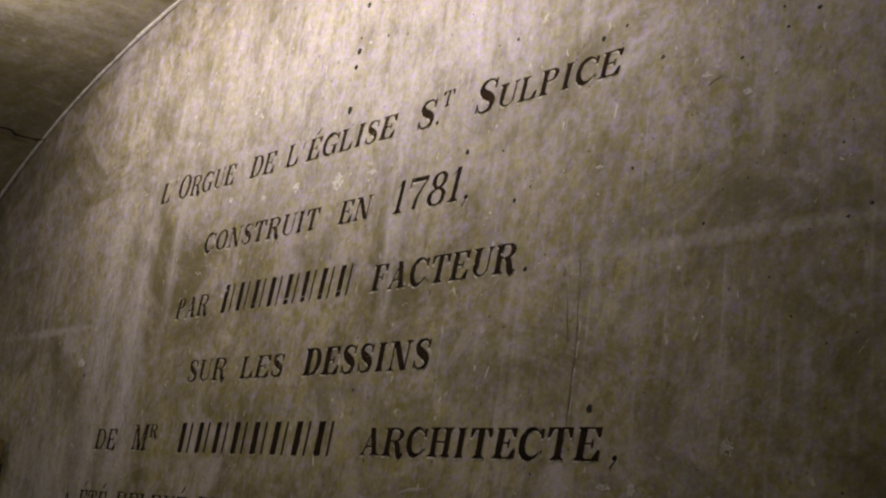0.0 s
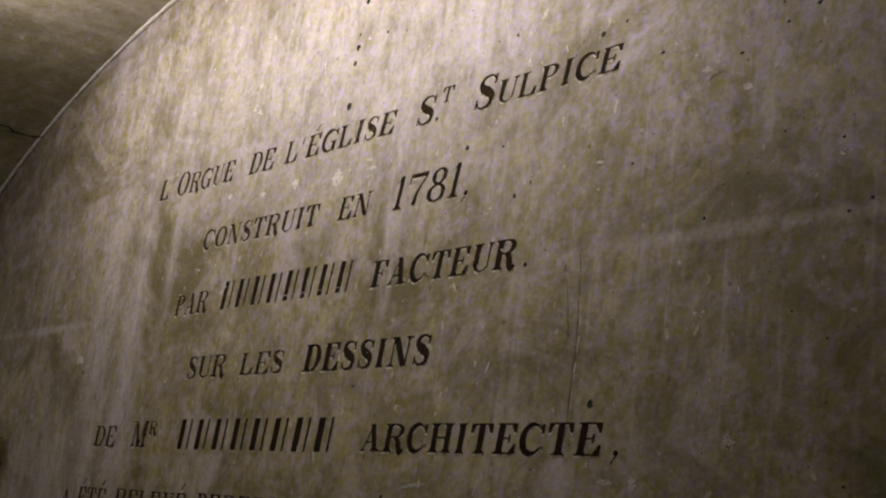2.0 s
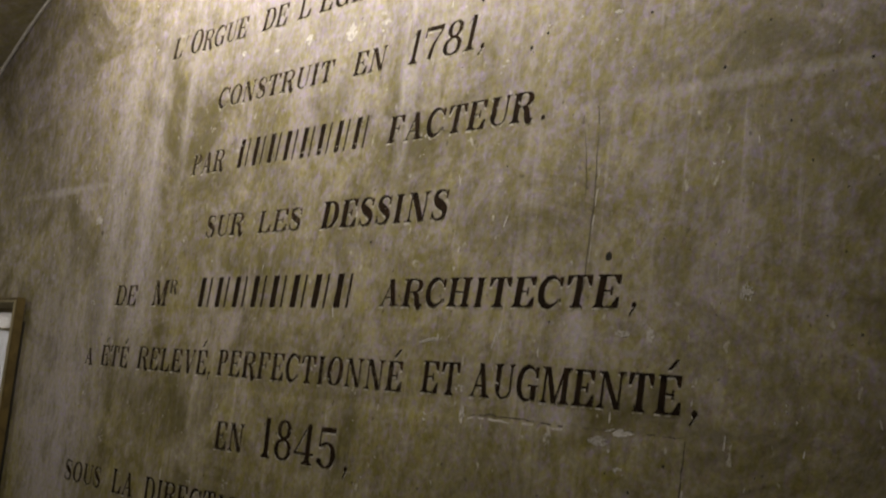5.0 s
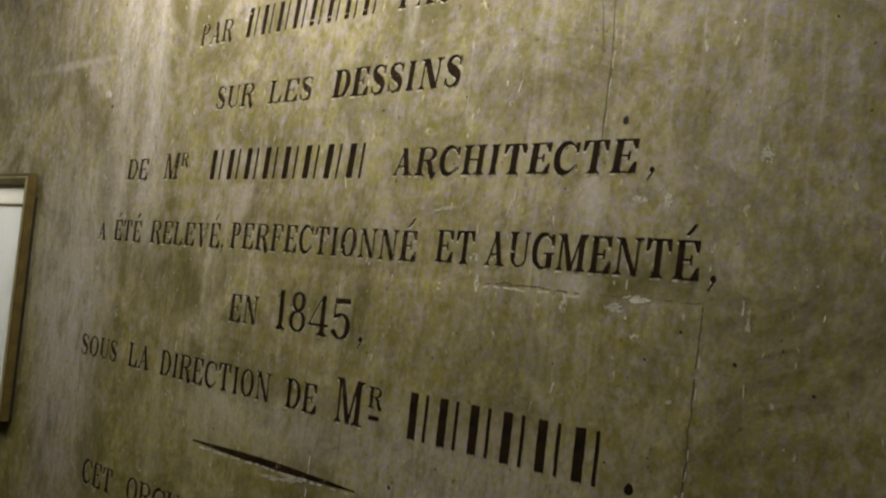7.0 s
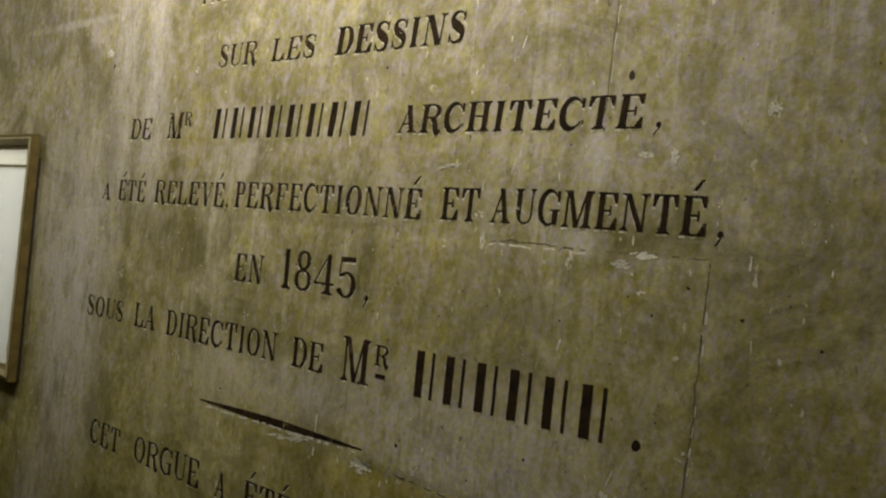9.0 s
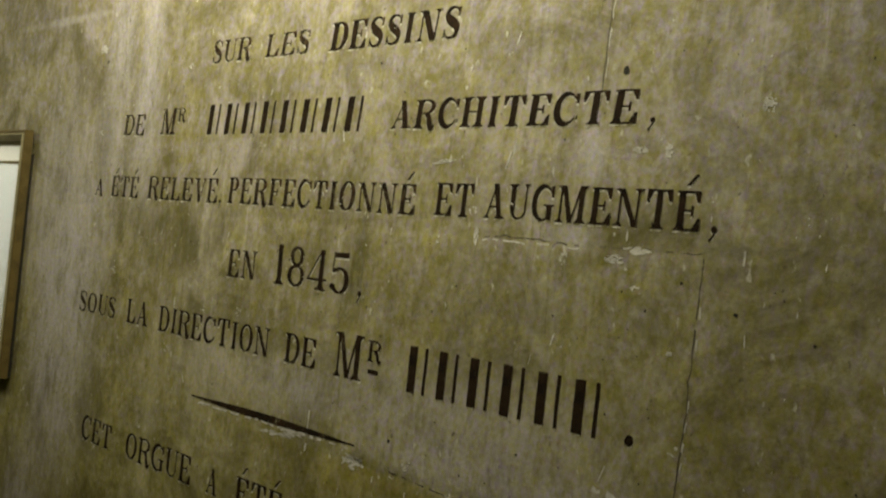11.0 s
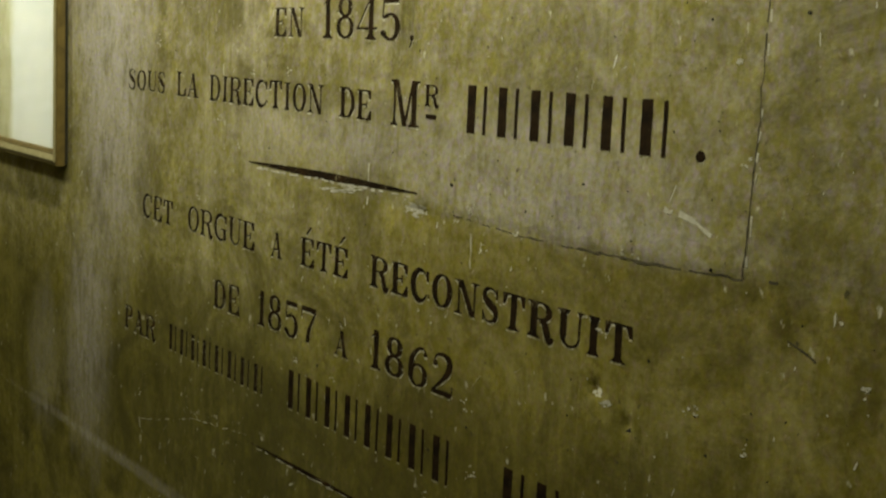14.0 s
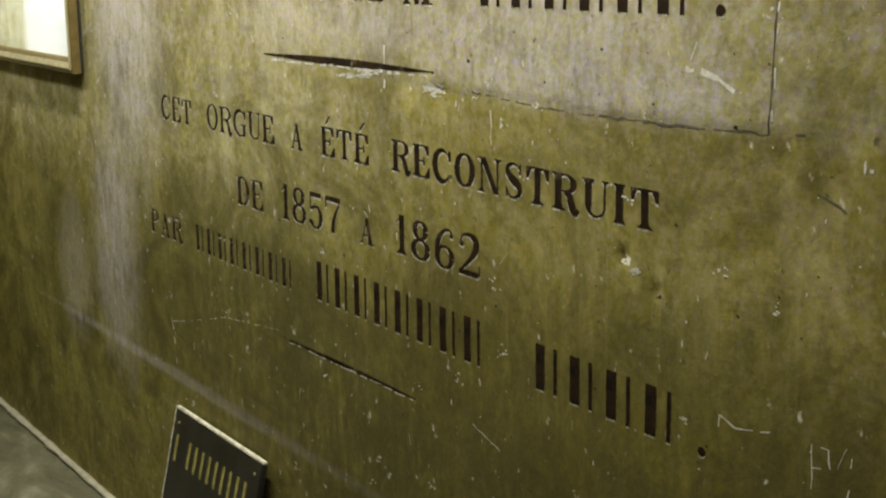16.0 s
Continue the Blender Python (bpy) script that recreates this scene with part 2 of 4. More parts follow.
PRINT_MOUNT = plain_material("white_card", (0.76, 0.77, 0.80), (0.84, 0.85, 0.87), 0.8, 15)
JOINT_PALE = plain_material("old_mortar", (0.30, 0.28, 0.21), (0.44, 0.41, 0.33), 0.9, 40)
JOINT = plain_material("dirty_joint", (0.05, 0.042, 0.028), (0.15, 0.13, 0.09), 0.9, 40)
LIT_LIP = lit_lip_material()
SCREW = plain_material("tarnished_brass", (0.07, 0.055, 0.03), (0.14, 0.11, 0.06), 0.6, 60, 0.3)


# ---- building helpers ----
def mesh_object(name, verts, faces, material, parent=None, smooth=False):
    me = bpy.data.meshes.new(name)
    me.from_pydata([tuple(v) for v in verts], [], [tuple(f) for f in faces])
    me.materials.append(material)
    if smooth:
        me.polygons.foreach_set("use_smooth", [True] * len(me.polygons))
    ob = new(name, me)
    if parent:
        ob.parent = parent
    return ob


def part(name, bm, material, parent, label="", smooth=False):
    me = bpy.data.meshes.new(name)
    bm.to_mesh(me)
    bm.free()
    me.materials.append(material)
    if smooth:
        me.polygons.foreach_set("use_smooth", [True] * len(me.polygons))
    ob = new(name, me)
    ob.parent = parent
    return tagged(ob, label)


def thing(name, label, category, group="", place=(0, 0, 0)):
    ob = new(name)
    ob.empty_display_size = 0.05
    ob.matrix_world = pose(*place)
    return tagged(ob, label, category, group)


def box(x0, x1, y0, y1, z0, z1, bevel=0.0):
    bm = bmesh.new()
    bmesh.ops.create_cube(bm, size=1)
    for v in bm.verts:
        v.co = Vector((x0 if v.co.x < 0 else x1, y0 if v.co.y < 0 else y1, z0 if v.co.z < 0 else z1))
    if bevel:
        bmesh.ops.bevel(bm, geom=bm.edges[:], offset=bevel, segments=2, affect="EDGES")
    return bm


# ---- the wall's relief ----
rng = np.random.default_rng(7)


def value_noise(x, z, sx, sz, seed):
    """Smooth lattice noise in -1..1 with cells of sx by sz metres."""
    table = np.random.default_rng(seed).uniform(-1, 1, (64, 64))
    u, v = x / sx + 400.3, z / sz + 400.7
    i, j = np.floor(u).astype(int), np.floor(v).astype(int)
    fu, fv = u - i, v - j
    fu, fv = fu * fu * (3 - 2 * fu), fv * fv * (3 - 2 * fv)
    a, b = table[i % 64, j % 64], table[(i + 1) % 64, j % 64]
    c, d = table[i % 64, (j + 1) % 64], table[(i + 1) % 64, (j + 1) % 64]
    return (a * (1 - fu) + b * fu) * (1 - fv) + (c * (1 - fu) + d * fu) * fv


def step(a, b, v):
    t = np.clip((v - a) / (b - a), 0, 1)
    return t * t * (3 - 2 * t)


COURSES = (0.10, 0.48, 0.86, 1.235, 1.616, 2.066, 2.45)


def wall_out(x, z):
    """How far the wall stands out towards the room, in metres."""
    x, z = np.asarray(x, float), np.asarray(z, float)
    out = 0.0022 * value_noise(x, z, 0.62, 0.5, 1) + 0.0010 * value_noise(x, z, 0.17, 0.22, 2)
    out = out + 0.0003 * value_noise(x, z, 0.05, 0.075, 3) + 0.00014 * value_noise(x, z, 0.021, 0.03, 4)
    # repaired block: its face stands a little proud, with a sharp lower and outer edge
    wob = 0.003 * value_noise(x, z, 0.08, 0.08, 5)
    block = step(1.230, 1.239, z + wob) * (1 - step(0.774, 0.782, x + wob)) * (1 - step(1.60, 1.63, z)) * step(-0.25, 0.25, x)
    out = out + 0.0009 * block
    upper = step(1.846, 1.86, z) * (1 - step(2.05, 2.07, z)) * (1 - step(0.566, 0.574, x + wob)) * step(0.2, 0.55, x)
    out = out + 0.0005 * upper
    # joints between the courses, half filled with limewash
    for i, c in enumerate(COURSES):
        keep = step(-0.25, 0.6, value_noise(x, z * 0 + c, 0.35, 1.0, 20 + i))
        out = out - 0.0006 * keep * np.exp(-((z - c + wob) / 0.006) ** 2)
    for xj, z0, z1, deep in ((-0.9, 0.48, 0.86, 0.0008), (0.9, 0.48, 0.86, 0.0008), (-0.62, 2.066, 2.45, 0.0006), (-1.4, 1.616, 2.066, 0.0008)):
        gate = step(z0 - 0.01, z0 + 0.01, z) * (1 - step(z1 - 0.01, z1 + 0.01, z))
        out = out - deep * gate * np.exp(-((x - xj + wob * 0.7) / 0.005) ** 2)
    # pits and knocks
    for px, pz, r, deep in ((0.522, 1.045, 0.011, 0.004), (0.59, 1.011, 0.009, 0.003), (0.03, 1.49, 0.03, 0.002), (-0.02, 1.24, 0.04, 0.003), (0.09, 1.225, 0.03, 0.003)):
        out = out - deep * np.exp(-(((x - px) ** 2 + (z - pz) ** 2) / r ** 2))
    return out


def spacing(*spans):
    vals = [np.arange(a, b, d) for a, b, d in spans]
    return np.concatenate(vals + [np.array([spans[-1][1]])])


xs = spacing((LEFT - 0.25, -1.7, 0.02), (-1.7, -1.2, 0.011), (-1.2, 1.12, 0.0068), (1.12, RIGHT + 0.25, 0.03))
zs = spacing((-0.1, 0.35, 0.02), (0.35, 2.72, 0.0072), (2.72, 3.2, 0.02))
gx, gz = np.meshgrid(xs, zs, indexing="ij")
gy = -wall_out(gx, gz)
nx, nz = gx.shape
front = np.stack([gx, gy, gz], -1).reshape(-1, 3)
idx = np.arange(nx * nz).reshape(nx, nz)
quads = np.stack([idx[:-1, :-1], idx[1:, :-1], idx[1:, 1:], idx[:-1, 1:]], -1).reshape(-1, 4)
rim = np.concatenate([idx[:, 0], idx[-1, 1:], idx[-2::-1, -1], idx[0, -2:0:-1]])
back_pts = front[rim].copy()
back_pts[:, 1] = 0.4
base = nx * nz
nr = len(rim)
sides = [(rim[(k + 1) % nr], rim[k], base + k, base + (k + 1) % nr) for k in range(nr)]
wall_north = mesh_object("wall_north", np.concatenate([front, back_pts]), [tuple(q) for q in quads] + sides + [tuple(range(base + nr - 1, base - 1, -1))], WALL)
wall_north.data.polygons.foreach_set("use_smooth", [True] * len(quads) + [False] * (nr + 1))
tagged(wall_north, "grimy limewashed stone wall with faint block joints", "wall", kind="structure")

# ---- vault, side walls, floor ----
ang = np.linspace(0, math.pi, 121)
ys = np.linspace(0.006, BACK, 88)
pts, faces = [], []
for a in ang:
    for y in ys:
        r = 0.006 * noise.noise(Vector((a * 6, y * 3, 0.4))) + 0.003 * noise.noise(Vector((a * 22, y * 9, 2.4)))
        pts.append((MID - (HALF + r) * math.cos(a), y, SPRING + (RISE + r) * math.sin(a)))
for a in ang:
    for y in (0.0, BACK):
        pts.append((MID - (HALF + 0.3) * math.cos(a), y, SPRING + (RISE + 0.3) * math.sin(a)))
ny, na = len(ys), len(ang)
outer = na * ny
for i in range(na - 1):
    for j in range(ny - 1):
        faces.append((i * ny + j, (i + 1) * ny + j, (i + 1) * ny + j + 1, i * ny + j + 1))
    faces.append((outer + 2 * i, outer + 2 * i + 1, outer + 2 * i + 3, outer + 2 * i + 2))
ceiling = tagged(mesh_object("ceiling", pts, faces, VAULT, smooth=True), "grey-brown plastered barrel vault with an open joint", "vault", kind="structure")

for name, x0, x1, y0, y1 in (("wall_west", LEFT - 0.3, LEFT, BACK, -0.004), ("wall_east", RIGHT, RIGHT + 0.3, BACK, -0.004)):
    bm = box(x0, x1, y0, y1, -0.1, SPRING)
    me = bpy.data.meshes.new(name)
    bm.to_mesh(me)
    bm.free()
    me.materials.append(WALL)
    tagged(new(name, me), "plain grimy stone side wall below the vault", "wall", kind="structure")
bm = box(LEFT - 0.3, RIGHT + 0.3, BACK - 0.3, BACK - 0.004, -0.1, 3.3)
me = bpy.data.meshes.new("wall_south")
bm.to_mesh(me)
bm.free()
me.materials.append(WALL)
tagged(new("wall_south", me), "unseen plain stone wall far behind, closing the vault", "wall", kind="structure")

fx, fy = np.meshgrid(np.linspace(LEFT, RIGHT, 128), np.linspace(BACK, -0.0035, 150), indexing="ij")
fz = 0.003 * value_noise(fx, fy, 0.3, 0.3, 40) + 0.001 * value_noise(fx, fy, 0.06, 0.06, 41)
fi = np.arange(fx.size).reshape(fx.shape)
fq = np.stack([fi[:-1, :-1], fi[1:, :-1], fi[1:, 1:], fi[:-1, 1:]], -1).reshape(-1, 4)
fv = np.stack([fx, fy, fz], -1).reshape(-1, 3)
tagged(mesh_object("floor", fv, fq, FLOOR, smooth=True), "worn grey stone floor with dusty streaks", "floor", kind="structure")


def vault_crack(a0, y1, seed):
    """An open joint running along the vault from the wall."""
    g = np.random.default_rng(seed)
    v, f, a, y = [], [], a0, -0.002
    while y > y1:
        w = g.uniform(0.0010, 0.0026)
        for b in (a - w, a + w):
            v.append((MID - (HALF - 0.007) * math.cos(b), y, SPRING + (RISE - 0.007) * math.sin(b)))
        a += g.normal(0, 0.0022)
        y -= 0.02
    f = [(2 * k, 2 * k + 1, 2 * k + 3, 2 * k + 2) for k in range(len(v) // 2 - 1)]
    ob = mesh_object("open_joint", v, f, HOLE, ceiling)
    return ob


vault_crack(math.acos(1.576 / HALF), -1.6, 3)


def ridge(name, line, radius, material, squash=0.6, sides=6):
    """A thin uneven bead along a line of points."""
    v, f = [], []
    for k, p in enumerate(line):
        t = (line[min(k + 1, len(line) - 1)] - line[max(k - 1, 0)]).normalized()
        a = t.cross(Vector((0, 1, 0))).normalized()
        b = a.cross(t)
        r = radius * (1 + 0.35 * noise.noise(p * 9) + 0.3 * noise.noise(p * 37))
        for s in range(sides):
            w = 2 * math.pi * s / sides
            v.append(p + a * r * math.cos(w) * squash + b * r * math.sin(w))
    for k in range(len(line) - 1):
        for s in range(sides):
            s2 = (s + 1) % sides
            f.append((k * sides + s, k * sides + s2, (k + 1) * sides + s2, (k + 1) * sides + s))
    return mesh_object(name, v, f, material, smooth=True)


arc = [Vector((MID - (HALF - 0.004) * math.cos(a), -0.006, SPRING + (RISE - 0.004) * math.sin(a))) for a in np.linspace(0.02, math.pi - 0.02, 260)]
tagged(ridge("trim_vault", arc, 0.0058, PALE), "thin pale mortar bead where the vault meets the wall", "trim", kind="structure")
foot = [Vector((x, -0.010, 0.009)) for x in np.linspace(LEFT + 0.01, RIGHT - 0.01, 200)]
tagged(ridge("trim_floor", foot, 0.012, JOINT_PALE), "pale mortar fillet along the foot of the wall", "trim", kind="structure")


# ---- lettering ----
WIDTH = {"I": 0.55, "1": 0.62, "M": 1.35, "A": 1.08, "O": 1.02, "E": 0.94, "L": 0.9, "S": 0.8, "F": 0.9, "P": 0.92, "'": 0.28, ",": 0.3, ".": 0.3, "R": 1.08, "N": 1.12, "G": 1.06, "H": 1.12, "D": 1.02, "U": 1.02, "V": 1.02, "4": 1.05}
ACCENT = {"É": "E", "À": "A"}


def arc(cu, cv, ru, rv, a0, a1, n=14):
    """Points on an ellipse from angle a0 to a1, in degrees."""
    return [(cu + ru * math.cos(math.radians(a0 + (a1 - a0) * k / n)), cv + rv * math.sin(math.radians(a0 + (a1 - a0) * k / n))) for k in range(n + 1)]


def eased(pts, cut=5):
    """A smooth line through a few points (each a tuple of numbers)."""
    p = [np.array(q, float) for q in (pts[0], *pts, pts[-1])]
    out = []
    for a, b, c, d in zip(p, p[1:], p[2:], p[3:]):
        for k in range(cut):
            t = k / cut
            out.append(0.5 * (2 * b + (c - a) * t + (2 * a - 5 * b + 4 * c - d) * t * t + (3 * b - a - 3 * c + d) * t ** 3))
    return [tuple(q) for q in out] + [tuple(p[-1])]


class Sheet:
    """Flat shapes gathered in the plane of the wall, as one mesh that follows its relief."""

    def __init__(self, lift=0.0003):
        self.v, self.f, self.lift, self.layer = [], [], lift, 0

    def add(self, pts, faces):
        base = len(self.v)
        self.v += [(x, z, self.layer) for x, z in pts]
        self.f += [tuple(base + i for i in q) for q in faces]
        self.layer += 1

    def bar(self, x0, z0, x1, z1, w, flat=True):
        """A straight stroke of width w, cut level at both ends (flat) or square to its run."""
        if flat:
            pts = [(x0 - w / 2, z0), (x0 + w / 2, z0), (x1 + w / 2, z1), (x1 - w / 2, z1)]
            if z1 < z0:
                pts = pts[::-1]
        else:
            pts = [(x0, z0 - w / 2), (x1, z1 - w / 2), (x1, z1 + w / 2), (x0, z0 + w / 2)]
        cut = 4
        rows = [[(pts[0][0] + (pts[3][0] - pts[0][0]) * k / cut, pts[0][1] + (pts[3][1] - pts[0][1]) * k / cut),
                 (pts[1][0] + (pts[2][0] - pts[1][0]) * k / cut, pts[1][1] + (pts[2][1] - pts[1][1]) * k / cut)] for k in range(cut + 1)]
        self.add([p for r in rows for p in r], [(2 * k, 2 * k + 1, 2 * k + 3, 2 * k + 2) for k in range(cut)])

    def blob(self, x, z, rx, rz, turn=0.0, rough=0.25, n=12):
        pts = [(x, z)]
        for k in range(n):
            a = 2 * math.pi * k / n
            r = 1 + rough * noise.noise(Vector((x * 91 + math.cos(a), z * 83 + math.sin(a), k * 0.13)))
            u, w = rx * r * math.cos(a), rz * r * math.sin(a)
            pts.append((x + u * math.cos(turn) - w * math.sin(turn), z + u * math.sin(turn) + w * math.cos(turn)))
        self.add(pts, [(0, 1 + k, 1 + (k + 1) % n) for k in range(n)])

    def build(self, name, material, parent, origin=None, label="", drop=0.0):
        a = np.array(self.v)
        a[:, 1] -= drop
        ox, oz = origin if origin else (a[:, 0].mean(), a[:, 1].min())
        y = -(wall_out(a[:, 0], a[:, 1]) + self.lift + (0.000002 if drop else 0.00001) * (a[:, 2] % 16))
        co = np.stack([a[:, 0] - ox, y, a[:, 1] - oz], -1)
        ob = mesh_object(name, co, self.f, material)
        ob.location = (ox, 0, oz)
        if parent:
            ob.parent = parent
            ob.matrix_parent_inverse = Matrix.Translation(-parent.location)
        return tagged(ob, label)


class Letter(Sheet):
    """One engraved capital: heavy uprights, hairline levels, bracketed serifs, brush wobble."""

    def begin(self, x, z, w, h, shear, stem, seed):
        self.x, self.z, self.w, self.h, self.shear, self.seed = x, z, w, h, shear, seed
        self.stem, self.hair, self.level = stem, max(0.075 * w, 0.0038), 0.060 * h
        self.s = stem / w            # stem and hairline as shares of the letter's width
        self.t = self.hair / w
        return self

    def at(self, a, b):
        """From metres within the letter to the wall, with the lean and a little wobble."""
        k = 0.012 * self.h
        a += k * noise.noise(Vector((a * 60, b * 60, self.seed)))
        b += k * noise.noise(Vector((a * 60, b * 60, self.seed + 31.7)))
        return (self.x + a + self.shear * b, self.z + b)

    def strip(self, pairs):
        """A band between pairs of points in metres within the letter."""
        pts = [self.at(*q) for pair in pairs for q in pair]
        self.add(pts, [(2 * k, 2 * k + 1, 2 * k + 3, 2 * k + 2) for k in range(len(pairs) - 1)])

    def pen(self, line, widths=None):
        """A brush stroke along a line in shares of the letter; heavy where it runs upright."""
        p = np.array([(q[0] * self.w, q[1] * self.h) for q in line])
        d = np.gradient(p, axis=0)
        d /= np.maximum(np.linalg.norm(d, axis=1, keepdims=True), 1e-9)
        n = np.stack([-d[:, 1], d[:, 0]], -1)
        wide = self.level + (self.stem - self.level) * np.abs(n[:, 0]) ** 1.7 if widths is None else np.array(widths)
        self.strip([(tuple(a - b * c / 2), tuple(a + b * c / 2)) for a, b, c in zip(p, n, wide)])

    def post(self, u, v0=0.0, v1=1.0, wide=None):
        """An upright whose left edge is at u."""
        wide = self.stem if wide is None else wide
        a = u * self.w
        rows = [v0 + (v1 - v0) * k / 6 for k in range(7)]
        self.strip([((a, v * self.h), (a + wide, v * self.h)) for v in rows])

    def slant(self, u0, v0, u1, v1, wide):
        """A straight diagonal cut level at both ends; u is the middle of the stroke."""
        rows = [k / 6 for k in range(7)]
        mid = [((u0 + (u1 - u0) * k) * self.w, (v0 + (v1 - v0) * k) * self.h) for k in rows]
        self.strip([((a - wide / 2, b), (a + wide / 2, b)) for a, b in mid])

    def rule(self, u0, u1, v, high=None):
        """A level hairline whose middle is at v."""
        high = high or self.level
        rows = [u0 + (u1 - u0) * k / 4 for k in range(5)]
        self.strip([((u * self.w, v * self.h - high / 2), (u * self.w, v * self.h + high / 2)) for u in rows])

    def serif(self, u0, u1, top, c0, c1):
        """A foot or head serif from u0 to u1 with brackets into a stroke that spans c0 to c1."""
        e = self.level / self.h * 0.8
        self.rule(u0, u1, 1 - e / 2 if top else e / 2, self.level * 0.8)
        v0, v1 = (1 - e, 1 - e - 0.09) if top else (e, e + 0.09)
        lean = 0.5
        for k0, k1 in ((u0, c0), (u1, c1)):
            m = k1 + (k0 - k1) * lean
            self.add([self.at(m * self.w, v0 * self.h), self.at(k1 * self.w, v0 * self.h), self.at(k1 * self.w, v1 * self.h)], [(0, 1, 2)])

    def beak(self, u, v0, v1, back):
        """The triangular end of an arm: upright at u, running back along the arm by back."""
        pts = [self.at(u * self.w, v0 * self.h), self.at(u * self.w, v1 * self.h), self.at((u - back) * self.w, v0 * self.h), self.at((u - 0.10) * self.w, v1 * self.h)]
        self.add(pts, [(0, 1, 3, 2)])

    def draw(self, ch):
        s, t, f = self.s, self.t, 0.13      # f: how far serifs stand out beside a stroke
        e = self.level / self.h / 2
        upright = lambda u, wide, heads="tb": [self.serif(max(0, u - f), min(1, u + wide + f), c == "t", u, u + wide) for c in heads]
        if ch in "BDEFLPR":
            self.post(f * 0.8, 0, 1)
            upright(f * 0.8, s, "b" if ch in "EL" else "tb")
        j = f * 0.8 + s * 0.7               # where arms and bowls leave the upright
        if ch == "D":
            self.pen([(j, 1 - e)] + arc(0.46, 0.5, 0.54 - s / 2, 0.5 - e, 90, -90) + [(j, e)])
        if ch in "PR":
            self.pen([(j, 1 - e)] + arc(0.5, 0.745, 0.44 - s / 2, 0.255 - e, 90, -90) + [(j, 0.49 + e)])
        if ch == "R":
            leg = eased([(0.50, 0.50), (0.66, 0.42), (0.74, 0.22), (0.82, 0.05), (0.93, 0.02), (1.0, 0.10)])
            n = len(leg)
            self.pen(leg, [self.stem * (0.35 + 0.6 * math.sin(math.pi * min(1, k / n * 1.15)) ** 0.8) + 0.0006 for k in range(n)])
        if ch in "EF":
            self.rule(f * 0.3, 0.95, 1 - e)
            self.rule(j, 0.68, 0.51)
            self.rule(0.62, 0.70, 0.51, 0.26 * self.h)
            self.beak(0.95, 1.0, 0.70, 0.30)
        if ch in "EL":
            self.rule(f * 0.3, 1.0, e)
            self.beak(1.0, 0.0, 0.33, 0.34)
        if ch == "L":
            upright(f * 0.8, s, "t")
        if ch in "IH":
            spots = (0.5 - s / 2,) if ch == "I" else (f * 0.8, 1 - f * 0.8 - s)
            for u in spots:
                self.post(u)
                upright(u, s)
            if ch == "H":
                self.rule(f + s * 0.6, 1 - f - s * 0.6, 0.51)
        if ch == "T":
            self.post(0.5 - s / 2)
            upright(0.5 - s / 2, s, "b")
            self.rule(0.02, 0.98, 1 - e)
            self.beak(0.99, 1.0, 0.68, 0.26)
            pts = [self.at(0.01 * self.w, self.h), self.at(0.01 * self.w, 0.68 * self.h), self.at(0.27 * self.w, self.h), self.at(0.11 * self.w, 0.68 * self.h)]
            self.add(pts, [(0, 1, 3, 2)])
        if ch == "A":
            self.slant(0.12, 0, 0.50, 0.97, self.hair)
            self.slant(0.86 - s / 2, 0, 0.50 - s * 0.1, 1.0, self.stem)
            self.rule(0.26, 0.66, 0.33)
            self.serif(0, 0.27, False, 0.12, 0.16)
            self.serif(0.82 - s - 0.06, 1, False, 0.86 - s, 0.86)
        if ch == "V":
            self.slant(0.14 + s / 2, 1, 0.52, 0.0, self.stem)
            self.slant(0.88, 1, 0.54, 0.02, self.hair)
            self.serif(0, 0.14 + s + 0.1, True, 0.14, 0.14 + s)
            self.serif(0.74, 1, True, 0.86, 0.90)
        if ch == "N":
            self.post(0.14, 0, 1, self.hair)
            self.post(0.86 - t, 0, 1, self.hair)
            self.slant(0.10 + s / 2, 1, 0.88 - s / 2, 0.0, self.stem)
            self.serif(0, 0.32, False, 0.14, 0.14 + t)
            self.serif(0.68, 1, True, 0.86 - t, 0.86)
            self.serif(0, 0.2, True, 0.12, 0.16)
        if ch == "M":
            self.post(0.10, 0, 1, self.hair)
            self.post(0.90 - s, 0, 1)
            self.slant(0.11 + s / 2, 1, 0.50, 0.0, self.stem * 0.95)
            self.slant(0.88 - s * 0.6, 1, 0.51, 0.02, self.hair)
            self.serif(0, 0.25, False, 0.10, 0.10 + t)
            self.serif(0.90 - s - 0.1, 1, False, 0.90 - s, 0.90)
            self.serif(0, 0.2, True, 0.10, 0.14)
            self.serif(0.82, 1, True, 0.88, 0.90)
        if ch == "U":
            self.post(0.11, 0.28, 1)
            self.post(0.88 - t, 0.28, 1, self.hair)
            bowl = arc(0.5 + (s - t) * 0.25, 0.30, 0.39 - (s + t) / 4, 0.30 - e, 180, 360)
            n = len(bowl) - 1
            self.pen(bowl, [self.level + (self.stem - self.level) * (1 - k / n * 2) ** 2 if k < n / 2 else self.level + (self.hair - self.level) * (k / n * 2 - 1) ** 2 for k in range(n + 1)])
            self.serif(0, 0.11 + s + 0.09, True, 0.11, 0.11 + s)
            self.serif(0.72, 1, True, 0.88 - t, 0.88)
        if ch == "O":
            self.pen(arc(0.5, 0.5, 0.5 - s / 2, 0.5 - e, 0, 360, 32))
